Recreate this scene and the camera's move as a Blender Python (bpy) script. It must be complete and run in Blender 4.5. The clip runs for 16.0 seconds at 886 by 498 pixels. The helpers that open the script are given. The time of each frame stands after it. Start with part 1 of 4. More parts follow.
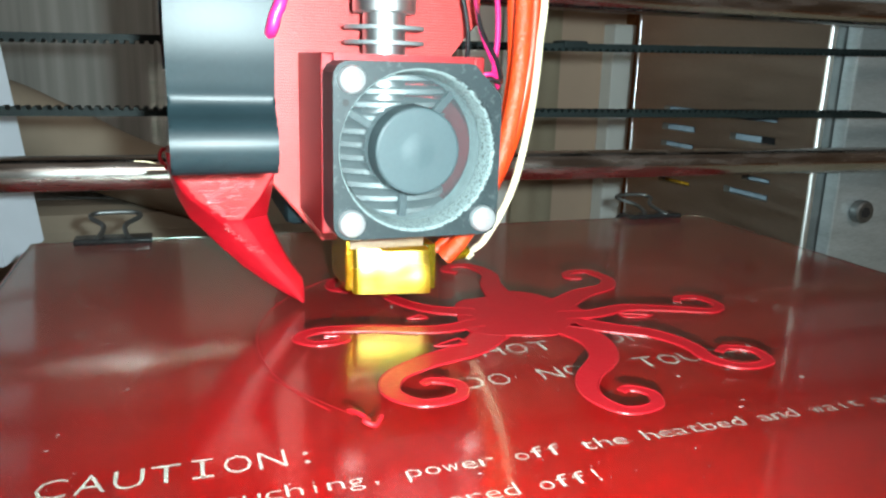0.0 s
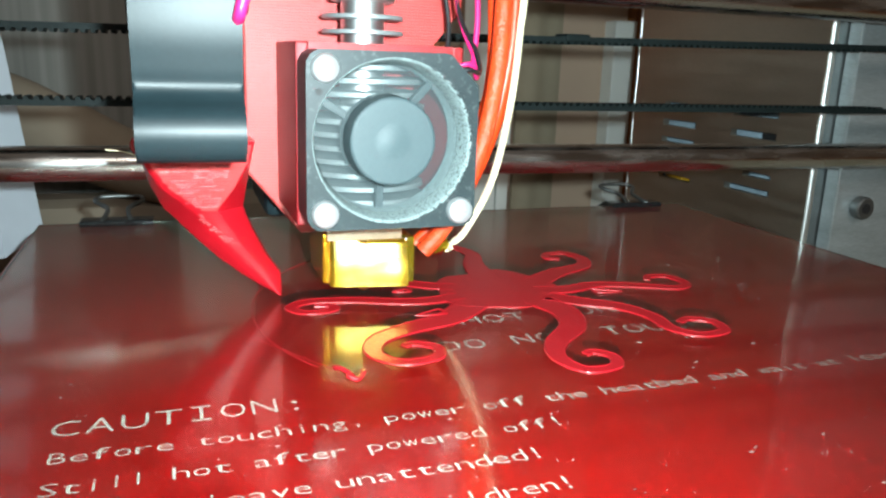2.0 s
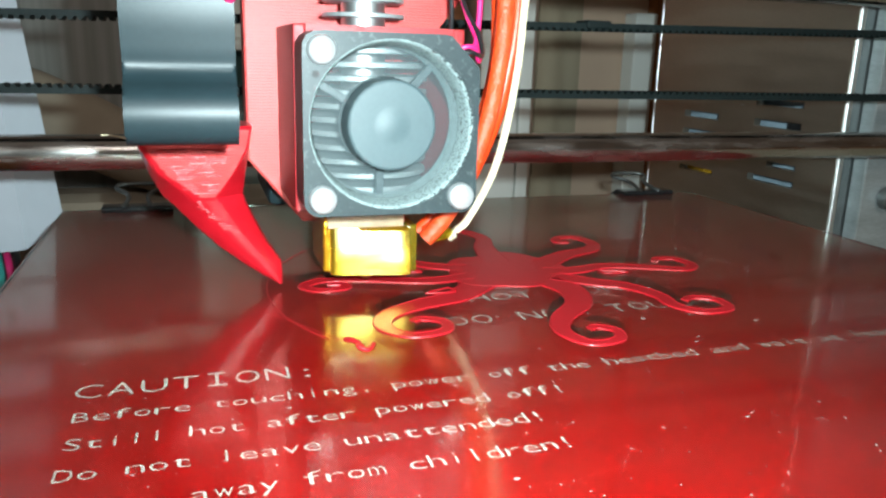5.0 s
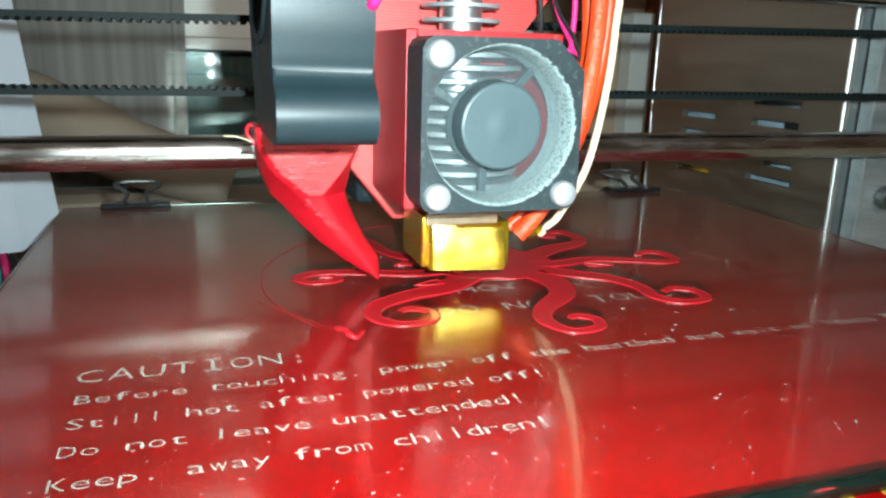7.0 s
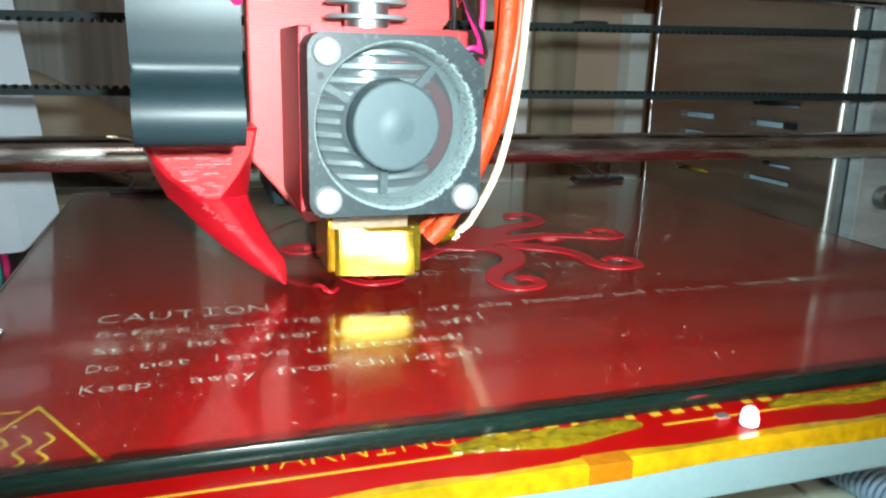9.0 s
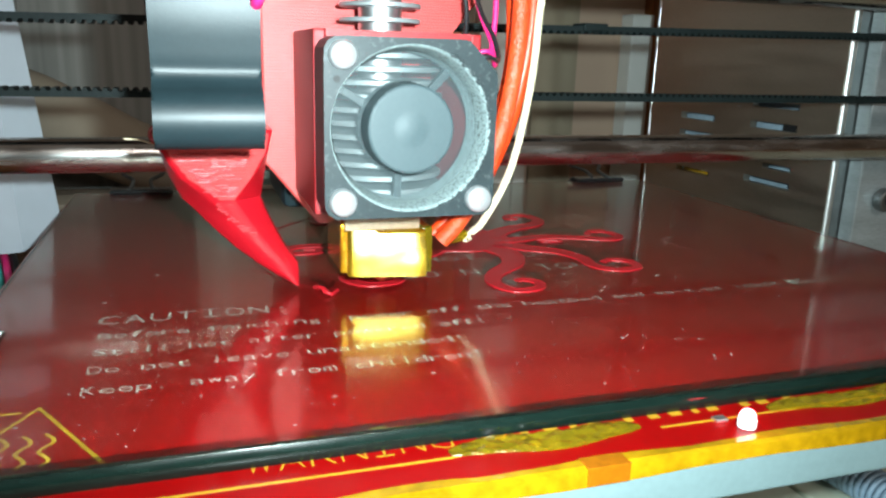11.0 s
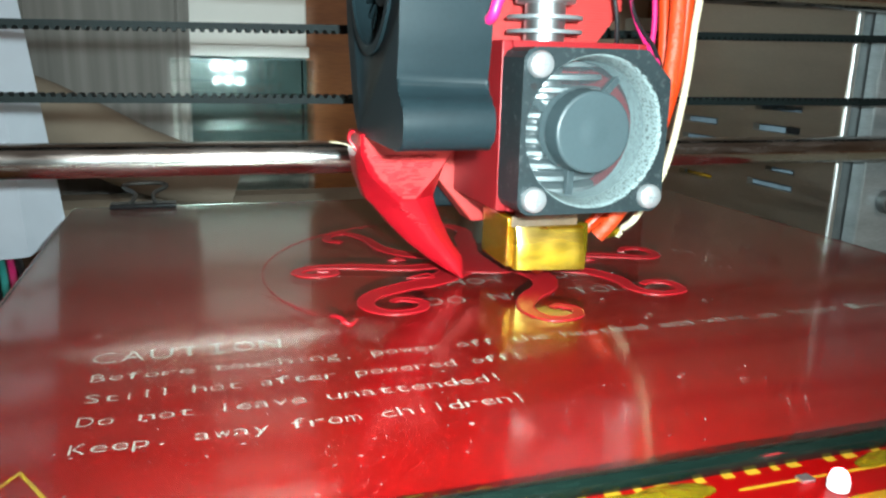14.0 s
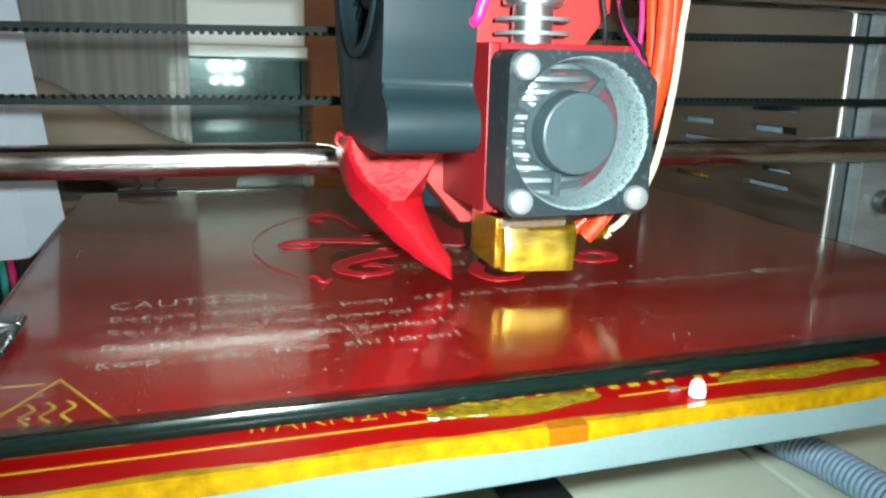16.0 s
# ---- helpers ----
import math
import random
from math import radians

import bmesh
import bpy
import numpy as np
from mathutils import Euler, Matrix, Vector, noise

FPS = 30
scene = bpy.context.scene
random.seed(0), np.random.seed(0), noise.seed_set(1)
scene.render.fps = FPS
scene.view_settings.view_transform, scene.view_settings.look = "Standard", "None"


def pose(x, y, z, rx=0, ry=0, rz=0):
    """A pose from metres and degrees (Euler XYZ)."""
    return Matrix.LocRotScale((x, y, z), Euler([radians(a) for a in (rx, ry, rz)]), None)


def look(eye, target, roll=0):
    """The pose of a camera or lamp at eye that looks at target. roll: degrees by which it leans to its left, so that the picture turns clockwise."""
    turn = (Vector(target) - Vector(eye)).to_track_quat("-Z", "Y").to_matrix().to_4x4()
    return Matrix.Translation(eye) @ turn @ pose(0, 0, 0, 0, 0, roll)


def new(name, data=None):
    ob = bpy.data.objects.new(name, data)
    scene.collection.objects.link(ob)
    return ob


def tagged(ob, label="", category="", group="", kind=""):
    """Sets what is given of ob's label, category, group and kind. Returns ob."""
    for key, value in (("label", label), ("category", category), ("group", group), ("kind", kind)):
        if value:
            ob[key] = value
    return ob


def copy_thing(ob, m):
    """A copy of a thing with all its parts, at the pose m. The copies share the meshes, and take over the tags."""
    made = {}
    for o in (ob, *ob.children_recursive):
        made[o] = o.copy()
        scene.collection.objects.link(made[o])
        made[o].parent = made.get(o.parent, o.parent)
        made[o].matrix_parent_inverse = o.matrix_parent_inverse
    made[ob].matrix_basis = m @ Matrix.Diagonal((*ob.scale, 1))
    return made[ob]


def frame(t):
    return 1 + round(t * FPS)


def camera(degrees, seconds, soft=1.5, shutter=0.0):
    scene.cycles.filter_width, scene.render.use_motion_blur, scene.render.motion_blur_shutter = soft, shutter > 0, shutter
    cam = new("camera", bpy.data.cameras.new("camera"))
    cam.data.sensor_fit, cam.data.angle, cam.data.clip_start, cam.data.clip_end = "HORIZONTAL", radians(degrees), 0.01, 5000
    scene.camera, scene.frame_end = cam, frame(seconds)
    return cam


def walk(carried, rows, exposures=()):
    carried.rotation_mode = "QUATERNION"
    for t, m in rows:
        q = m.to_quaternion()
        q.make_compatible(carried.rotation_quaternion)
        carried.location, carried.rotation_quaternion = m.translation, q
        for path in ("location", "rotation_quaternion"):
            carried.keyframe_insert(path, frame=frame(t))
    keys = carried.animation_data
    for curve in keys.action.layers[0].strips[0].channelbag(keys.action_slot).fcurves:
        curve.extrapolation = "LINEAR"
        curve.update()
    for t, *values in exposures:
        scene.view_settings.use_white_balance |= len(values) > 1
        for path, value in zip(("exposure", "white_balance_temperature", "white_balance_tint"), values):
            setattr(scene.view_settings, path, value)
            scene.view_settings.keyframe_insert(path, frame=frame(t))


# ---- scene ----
MM = 0.001

# ---- camera and its walk: seconds, eye in mm, heading right of the rods' normal, tilt, lean ----
PATH = [
    (0.0, 0.05, -124.69, 49.72, 19.51, -13.97, 1.76), (0.5, -0.22, -124.73, 48.79, 19.5, -13.95, 1.95),
    (1.0, -0.3, -124.52, 48.08, 19.55, -14.1, 2.1), (1.5, -0.44, -124.55, 48.31, 19.61, -14.09, 2.03),
    (2.0, -0.55, -124.73, 48.52, 19.61, -14.15, 2.08), (2.5, -0.88, -125.12, 47.08, 19.12, -14.27, 2.28),
    (3.0, -1.04, -125.48, 47.0, 18.46, -14.36, 1.95), (3.5, -0.98, -125.18, 46.5, 18.11, -14.29, 1.8),
    (6.0, 0.11, -123.01, 45.91, 18.27, -14.36, 1.63), (6.5, 0.08, -123.37, 46.03, 18.32, -14.35, 1.63),
    (7.0, 0.0, -123.25, 46.11, 18.34, -14.35, 1.61), (7.5, -0.04, -123.48, 46.19, 18.33, -14.34, 1.63),
    (8.0, -0.19, -123.6, 46.12, 18.38, -14.31, 1.62), (8.5, -0.19, -123.84, 46.27, 18.35, -14.29, 1.52),
    (9.0, -0.43, -123.79, 46.13, 18.4, -14.33, 1.59), (11.5, -0.56, -124.03, 46.7, 18.42, -14.33, 1.74),
    (12.0, -0.16, -124.28, 46.65, 18.17, -14.22, 1.51), (12.5, -0.17, -124.38, 46.72, 18.06, -14.13, 1.43),
    (13.0, -0.29, -124.25, 46.41, 18.11, -14.09, 1.44), (13.5, -0.3, -124.22, 46.47, 18.14, -14.07, 1.56),
    (14.0, -0.34, -124.69, 46.66, 18.06, -14.03, 1.43), (14.5, -0.38, -124.83, 47.07, 18.09, -14.13, 1.42),
    (15.0, -0.9, -125.65, 47.29, 18.17, -14.07, 1.41), (15.5, -0.97, -125.48, 47.14, 18.23, -14.0, 1.41),
    (16.0, -0.8, -125.49, 47.25, 18.21, -14.09, 1.39)]


def view(x, y, z, turn, tilt, lean):
    eye = Vector((x, y, z)) * MM
    a, b = radians(turn), radians(tilt)
    way = Vector((math.sin(a) * math.cos(b), math.cos(a) * math.cos(b), math.sin(b)))
    return look(eye, eye + way, lean)


cam = camera(60.5, 16.0, soft=2.3)
walk(cam, [(r[0], view(*r[1:])) for r in PATH])

# ---- light: the torch beside the lens, the room's lamp behind it, a faint sky glow ----
world = bpy.data.worlds.new("room_air")
scene.world = world
world.use_nodes = True
world.node_tree.nodes["Background"].inputs[0].default_value = (1.0, 0.95, 0.86, 1)
world.node_tree.nodes["Background"].inputs[1].default_value = 0.02
torch = new("torch", bpy.data.lights.new("torch", "SPOT"))
torch.data.energy, torch.data.color, torch.data.shadow_soft_size = 3.3, (0.80, 1.0, 1.03), 0.0025
torch.data.spot_size, torch.data.spot_blend = radians(106), 1.0
torch.matrix_world = look((0.010, -0.126, 0.054), (0.046, 0.0, 0.036))
lamp = new("room_light", bpy.data.lights.new("room_light", "AREA"))
lamp.data.shape, lamp.data.size, lamp.data.energy, lamp.data.color = "DISK", 0.5, 7.2, (1.0, 0.92, 0.84)
lamp.matrix_world = look((0.15, -1.35, 0.8), (0.3, 1.0, 0.0))
scene.view_settings.exposure = 0.0


# ---- materials ----
def material(name, color, rough=0.5, metal=0.0, vary=0.15, scale=300.0, bump=0.0, bump_scale=900.0, coat=0.0, streak=None,
             rough_vary=0.0, spec=0.5, dust=None, dust_amount=0.5, dust_scale=1500.0):
    """A principled surface: grain and blotches at two scales, relief, and dust where it gathers."""
    m = bpy.data.materials.new(name)
    m.use_nodes = True
    t = m.node_tree
    n, l = t.nodes, t.links
    b = n["Principled BSDF"]
    b.inputs["Roughness"].default_value = rough
    b.inputs["Metallic"].default_value = metal
    b.inputs["Coat Weight"].default_value = coat
    b.inputs["Coat Roughness"].default_value = 0.08
    b.inputs["Specular IOR Level"].default_value = spec
    co = n.new("ShaderNodeTexCoord")
    mp = n.new("ShaderNodeMapping")
    l.new(co.outputs["Object"], mp.inputs[0])
    if streak:
        mp.inputs["Scale"].default_value = streak
    fine, broad = n.new("ShaderNodeTexNoise"), n.new("ShaderNodeTexNoise")
    for x, s, d in ((fine, scale * 6, 4.0), (broad, scale * 0.5, 3.0)):
        l.new(mp.outputs[0], x.inputs["Vector"])
        x.inputs["Scale"].default_value, x.inputs["Detail"].default_value = s, d
    mix = n.new("ShaderNodeMath")
    mix.operation = "ADD"
    l.new(fine.outputs[0], mix.inputs[0])
    l.new(broad.outputs[0], mix.inputs[1])
    ramp = n.new("ShaderNodeMapRange")
    ramp.inputs[1].default_value, ramp.inputs[2].default_value = 0.6, 1.4
    ramp.inputs[3].default_value, ramp.inputs[4].default_value = 1 - vary, 1 + vary
    l.new(mix.outputs[0], ramp.inputs[0])
    hsv = n.new("ShaderNodeHueSaturation")
    hsv.inputs["Color"].default_value = (*color, 1)
    l.new(ramp.outputs[0], hsv.inputs["Value"])
    out = hsv.outputs[0]
    if dust:
        sp = n.new("ShaderNodeTexNoise")
        sp.inputs["Scale"].default_value, sp.inputs["Detail"].default_value = dust_scale, 6.0
        l.new(co.outputs["Object"], sp.inputs["Vector"])
        cut = n.new("ShaderNodeMapRange")
        cut.inputs[1].default_value, cut.inputs[2].default_value = 1 - dust_amount - 0.12, 1 - dust_amount + 0.12
        l.new(sp.outputs[0], cut.inputs[0])
        mx = n.new("ShaderNodeMix")
        mx.data_type = "RGBA"
        l.new(cut.outputs[0], mx.inputs[0])
        l.new(out, mx.inputs[6])
        mx.inputs[7].default_value = (*dust, 1)
        out = mx.outputs[2]
    l.new(out, b.inputs["Base Color"])
    if rough_vary:
        rr = n.new("ShaderNodeMapRange")
        rr.inputs[1].default_value, rr.inputs[2].default_value = 0.35, 0.65
        rr.inputs[3].default_value, rr.inputs[4].default_value = max(rough - rough_vary, 0.01), rough + rough_vary
        l.new(broad.outputs[0], rr.inputs[0])
        l.new(rr.outputs[0], b.inputs["Roughness"])
    if bump:
        bn, bp = n.new("ShaderNodeTexNoise"), n.new("ShaderNodeBump")
        l.new(mp.outputs[0], bn.inputs["Vector"])
        bn.inputs["Scale"].default_value, bn.inputs["Detail"].default_value = bump_scale, 4.0
        bp.inputs["Strength"].default_value, bp.inputs["Distance"].default_value = bump, 0.0004
        l.new(bn.outputs[0], bp.inputs["Height"])
        l.new(bp.outputs[0], b.inputs["Normal"])
    return m


def layered(name, color, period, rough=0.35, relief=0.22):
    """Printed plastic with fine horizontal layer lines."""
    m = material(name, color, rough, vary=0.1, scale=200, spec=0.5)
    n, l = m.node_tree.nodes, m.node_tree.links
    b = n["Principled BSDF"]
    wave, co, bp = n.new("ShaderNodeTexWave"), n.new("ShaderNodeTexCoord"), n.new("ShaderNodeBump")
    wave.bands_direction = "Z"
    wave.inputs["Scale"].default_value = 0.314 / period
    wave.inputs["Distortion"].default_value = 1.5
    wave.inputs["Detail Scale"].default_value = 30.0
    l.new(co.outputs["Object"], wave.inputs["Vector"])
    bp.inputs["Strength"].default_value, bp.inputs["Distance"].default_value = relief, 0.0001
    l.new(wave.outputs["Fac"], bp.inputs["Height"])
    l.new(bp.outputs[0], b.inputs["Normal"])
    return m


def glass_material(name, tint, rough):
    m = material(name, tint, rough, vary=0.02, rough_vary=0.015, scale=60)
    b = m.node_tree.nodes["Principled BSDF"]
    b.inputs["Transmission Weight"].default_value = 1.0
    b.inputs["IOR"].default_value = 1.5
    return m


def hazed_glass(name, tint, rough):
    """Glass under a dried film of glue: clear to look through, with a soft reflection."""
    m = glass_material(name, tint, rough)
    n, l = m.node_tree.nodes, m.node_tree.links
    clear, sheen, amount, mix = (n.new("ShaderNode" + k) for k in ("BsdfRefraction", "BsdfGlossy", "Fresnel", "MixShader"))
    polish, both = n.new("ShaderNodeBsdfGlossy"), n.new("ShaderNodeMixShader")
    polish.inputs["Color"].default_value, polish.inputs["Roughness"].default_value = (0.86, 0.92, 0.88, 1), 0.03
    both.inputs[0].default_value = 0.22
    l.new(sheen.outputs[0], both.inputs[1])
    l.new(polish.outputs[0], both.inputs[2])
    mix.name = "surface"
    clear.inputs["Color"].default_value, clear.inputs["Roughness"].default_value, clear.inputs["IOR"].default_value = (*tint, 1), 0.0, 1.5
    sheen.inputs["Color"].default_value, sheen.inputs["Roughness"].default_value = (0.74, 0.82, 0.77, 1), rough
    amount.inputs["IOR"].default_value = 1.5
    l.new(amount.outputs[0], mix.inputs[0])
    l.new(clear.outputs[0], mix.inputs[1])
    l.new(both.outputs[0], mix.inputs[2])
    n.remove(n["Principled BSDF"])
    return m


def smear_and_haze(m):
    """A thin film of dried glue and dust, with grazing haze painted in towards the back of the plate."""
    n, l = m.node_tree.nodes, m.node_tree.links
    co, sep, ramp = n.new("ShaderNodeTexCoord"), n.new("ShaderNodeSeparateXYZ"), n.new("ShaderNodeMapRange")
    l.new(co.outputs["Object"], sep.inputs[0])
    l.new(sep.outputs["Y"], ramp.inputs[0])
    # film amount rises towards the back to imitate the pale haze at grazing view
    ramp.inputs[1].default_value, ramp.inputs[2].default_value = 0.14, 0.03
    ramp.inputs[3].default_value, ramp.inputs[4].default_value = 0.07, 0.004
    smear = n.new("ShaderNodeTexNoise")
    smear.inputs["Scale"].default_value, smear.inputs["Detail"].default_value, smear.inputs["Distortion"].default_value = 28.0, 5.0, 1.2
    l.new(co.outputs["Object"], smear.inputs["Vector"])
    mul = n.new("ShaderNodeMath")
    mul.operation = "MULTIPLY"
    l.new(ramp.outputs[0], mul.inputs[0])
    l.new(smear.outputs[0], mul.inputs[1])
    top, on_top = n.new("ShaderNodeMapRange"), n.new("ShaderNodeMath")
    l.new(sep.outputs["Z"], top.inputs[0])
    top.inputs[1].default_value, top.inputs[2].default_value = -0.0005, -0.0001
    on_top.operation = "MULTIPLY"
    l.new(mul.outputs[0], on_top.inputs[0])
    l.new(top.outputs[0], on_top.inputs[1])
    mul = on_top
    film, mix = n.new("ShaderNodeBsdfDiffuse"), n.new("ShaderNodeMixShader")
    film.inputs[0].default_value = (0.50, 0.58, 0.50, 1)
    l.new(mul.outputs[0], mix.inputs[0])
    l.new(n["surface"].outputs[0], mix.inputs[1])
    l.new(film.outputs[0], mix.inputs[2])
    l.new(mix.outputs[0], n["Material Output"].inputs[0])
    return m


def glowing(name, color, strength):
    m = material(name, color, 0.3, vary=0.03)
    b = m.node_tree.nodes["Principled BSDF"]
    b.inputs["Emission Color"].default_value = (*color, 1)
    b.inputs["Emission Strength"].default_value = strength
    return m


RED_PRINT = layered("printed_red_plastic", (0.56, 0.05, 0.046), 0.0006, 0.38, 0.35)
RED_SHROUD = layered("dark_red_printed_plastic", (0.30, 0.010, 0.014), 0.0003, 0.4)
RED_DUCT = layered("smooth_red_plastic", (0.46, 0.006, 0.014), 0.0006, 0.28)
RED_DUCT.node_tree.nodes["Principled BSDF"].inputs["Coat Weight"].default_value = 0.35
RED_DUCT.node_tree.nodes["Principled BSDF"].inputs["Coat Roughness"].default_value = 0.2
RED_PALE = layered("pale_red_plastic", (0.62, 0.055, 0.055), 0.0006, 0.5, 0.5)
RED_PCB = material("red_solder_mask", (0.23, 0.0008, 0.001), 0.3, vary=0.12, scale=40, spec=0.25)
RED_OCTOPUS = material("red_filament", (0.38, 0.008, 0.014), 0.32, vary=0.08, scale=300, bump=0.25, bump_scale=1200)
WHITE_INK = material("white_ink", (0.43, 0.35, 0.33), 0.6, vary=0.25, scale=600)
GLUE = material("dried_glue", (0.30, 0.27, 0.25), 0.5, vary=0.3, scale=500)
YELLOW_INK = material("yellow_copper_print", (0.42, 0.22, 0.012), 0.4, vary=0.25, scale=300)
PANE_GLASS = glass_material("window_glass", (0.93, 0.97, 0.96), 0.012)
BLADE_BLUR = material("blurred_fan_blades", (0.10, 0.14, 0.15), 0.5, vary=0.1, scale=100)
veil, seen = BLADE_BLUR.node_tree.nodes.new("ShaderNodeBsdfTransparent"), BLADE_BLUR.node_tree.nodes.new("ShaderNodeMixShader")
seen.inputs[0].default_value = 0.16
BLADE_BLUR.node_tree.links.new(veil.outputs[0], seen.inputs[1])
BLADE_BLUR.node_tree.links.new(BLADE_BLUR.node_tree.nodes["Principled BSDF"].outputs[0], seen.inputs[2])
BLADE_BLUR.node_tree.links.new(seen.outputs[0], BLADE_BLUR.node_tree.nodes["Material Output"].inputs[0])
GLASS = smear_and_haze(hazed_glass("bed_glass", (0.90, 0.97, 0.93), 0.12))
BLACK_PLASTIC = material("black_plastic", (0.010, 0.019, 0.0225), 0.40, spec=0.22, vary=0.15, scale=200, bump=0.035, bump_scale=4000)
HUB_PLASTIC = material("grey_black_plastic", (0.055, 0.082, 0.09), 0.42, vary=0.08, scale=250, bump=0.06, bump_scale=5000)
DUSTY_PLASTIC = material("dusty_black_plastic", (0.03, 0.033, 0.035), 0.6, vary=0.2, scale=300, dust=(0.27, 0.34, 0.34), dust_amount=0.6, dust_scale=2200,
                         bump=0.5, bump_scale=2500)
FRAME_PLASTIC = material("fan_frame_plastic", (0.020, 0.030, 0.033), 0.45, spec=0.36, vary=0.2, scale=300, dust=(0.10, 0.115, 0.115), dust_amount=0.3,
                         dust_scale=900)
DARK = material("dark_hollow", (0.01, 0.01, 0.011), 0.6, vary=0.1)
CHROME = material("bright_steel", (0.55, 0.57, 0.58), 0.32, 0.6, vary=0.05, scale=200)
ROD_STEEL = material("ground_steel_rod", (0.60, 0.58, 0.56), 0.24, 1.0, vary=0.16, scale=120, streak=(1, 6, 6), rough_vary=0.08)
ALUMINIUM = material("machined_aluminium", (0.82, 0.83, 0.83), 0.4, 1.0, vary=0.06, scale=200)
FIN_METAL = material("dull_fin_aluminium", (0.28, 0.31, 0.31), 0.55, 0.6, vary=0.15, scale=200)
SHEET_STEEL = material("brushed_sheet_steel", (0.66, 0.60, 0.52), 0.38, 1.0, vary=0.08, scale=60, streak=(1, 1, 8), rough_vary=0.05)
DARK_STEEL = material("dull_grey_steel", (0.20, 0.21, 0.21), 0.5, 1.0, vary=0.15, scale=90, streak=(1, 1, 6))
BRACKET_STEEL = material("grey_bracket_steel", (0.40, 0.44, 0.45), 0.42, 0.6, vary=0.22, scale=80, streak=(1, 1, 6), bump=0.1, bump_scale=500)
SUPPORT_GREY = material("painted_support_plate", (0.16, 0.225, 0.23), 0.5, vary=0.08, scale=150, bump=0.1)
KAPTON = material("amber_kapton_on_metal", (0.76, 0.45, 0.004), 0.31, 0.9, vary=0.25, scale=60, streak=(1, 1, 4), bump=0.16, bump_scale=160, coat=1.0, rough_vary=0.08)
KAPTON.node_tree.nodes["Principled BSDF"].inputs["Coat Roughness"].default_value = 0.26
KAPTON.node_tree.nodes["Principled BSDF"].inputs["Coat IOR"].default_value = 1.9
KAPTON_SIDE = material("dark_amber_tape", (0.50, 0.24, 0.006), 0.18, 0.7, vary=0.4, scale=60, bump=1.0, bump_scale=420, coat=1.0)
KAPTON_EDGE = material("amber_tape", (0.50, 0.26, 0.004), 0.16, 0.3, vary=0.45, scale=70, bump=1.0, bump_scale=160, coat=0.8)
KAPTON_BUBBLE = material("crumpled_amber_tape", (0.80, 0.56, 0.02), 0.1, 0.0, vary=0.4, scale=100, bump=0.4, bump_scale=250, coat=1.0)
KAPTON_BUBBLE.node_tree.nodes["Principled BSDF"].inputs["Transmission Weight"].default_value = 0.9
BARE_BAND = material("amber_tinted_metal", (0.46, 0.34, 0.24), 0.4, 0.8, vary=0.15, scale=200)
BRASS = material("brass", (0.62, 0.42, 0.15), 0.3, 1.0, vary=0.1)
ORANGE_WIRE = material("orange_silicone", (0.72, 0.055, 0.008), 0.38, vary=0.12, scale=300, bump=0.15)
BRAID = material("braided_glass_sleeve", (0.70, 0.06, 0.012), 0.4, vary=0.35, scale=900, bump=0.8, bump_scale=1500, dust=(0.8, 0.5, 0.4), dust_amount=0.24, dust_scale=1800)
CREAM_WIRE = material("cream_glass_fibre_sleeve", (0.72, 0.62, 0.42), 0.65, vary=0.2, scale=500, bump=0.5, bump_scale=2500)
PINK_WIRE = material("pink_wire", (0.70, 0.02, 0.16), 0.4, vary=0.1)
TEAL_WIRE = material("teal_wire", (0.02, 0.28, 0.24), 0.4, vary=0.1)
BLACK_WIRE = material("black_wire", (0.012, 0.012, 0.014), 0.45, vary=0.1)
RUBBER = material("black_belt_rubber", (0.006, 0.010, 0.010), 0.6, spec=0.14, vary=0.25, scale=400, bump=0.3)
CLIP_STEEL = material("black_enamelled_steel", (0.012, 0.013, 0.014), 0.22, vary=0.2, scale=300, coat=0.5)
HOSE_GREY = material("grey_spiral_wrap", (0.24, 0.34, 0.44), 0.45, vary=0.2, scale=200)
BOARD_CREAM = material("cream_laminate", (0.60, 0.64, 0.51), 0.45, vary=0.06, scale=20)
WOOD = material("orange_brown_wood", (0.30, 0.11, 0.03), 0.4, vary=0.3, scale=25, streak=(1, 8, 8))
PAPER = material("white_paper", (0.50, 0.54, 0.60), 0.7, vary=0.04, scale=30)
CURTAIN = material("grey_beige_curtain", (0.22, 0.22, 0.205), 0.85, vary=0.45, scale=30, streak=(1, 1, 0.03), bump=0.2, bump_scale=200)
SOFA_CLOTH = material("beige_cloth", (0.30, 0.25, 0.19), 0.9, vary=0.12, scale=10, bump=0.3, bump_scale=150)
WALL_PAINT = material("warm_white_paint", (0.66, 0.58, 0.49), 0.8, vary=0.05, scale=4, bump=0.1, bump_scale=120)
WALL_PINK = material("pinkish_beige_paint", (0.58, 0.42, 0.31), 0.8, vary=0.05, scale=5)
CABINET_GREY = material("pale_grey_lacquer", (0.80, 0.82, 0.78), 0.5, vary=0.04, scale=5)
KHAKI = material("khaki_cloth", (0.36, 0.30, 0.21), 0.85, vary=0.1, scale=9)
CABINET_DARK = material("dark_teal_glass", (0.13, 0.19, 0.185), 0.22, vary=0.3, scale=8)
PORCELAIN = material("white_porcelain", (0.85, 0.88, 0.9), 0.15, vary=0.03)
CEILING_WHITE = material("white_ceiling", (0.75, 0.72, 0.68), 0.8, vary=0.04, scale=3)
FLOOR_WOOD = material("brown_floor_boards", (0.22, 0.12, 0.06), 0.5, vary=0.2, scale=6, streak=(1, 9, 1))
BLUE_CASE = material("pale_blue_metal", (0.34, 0.44, 0.52), 0.5, vary=0.3, scale=40)
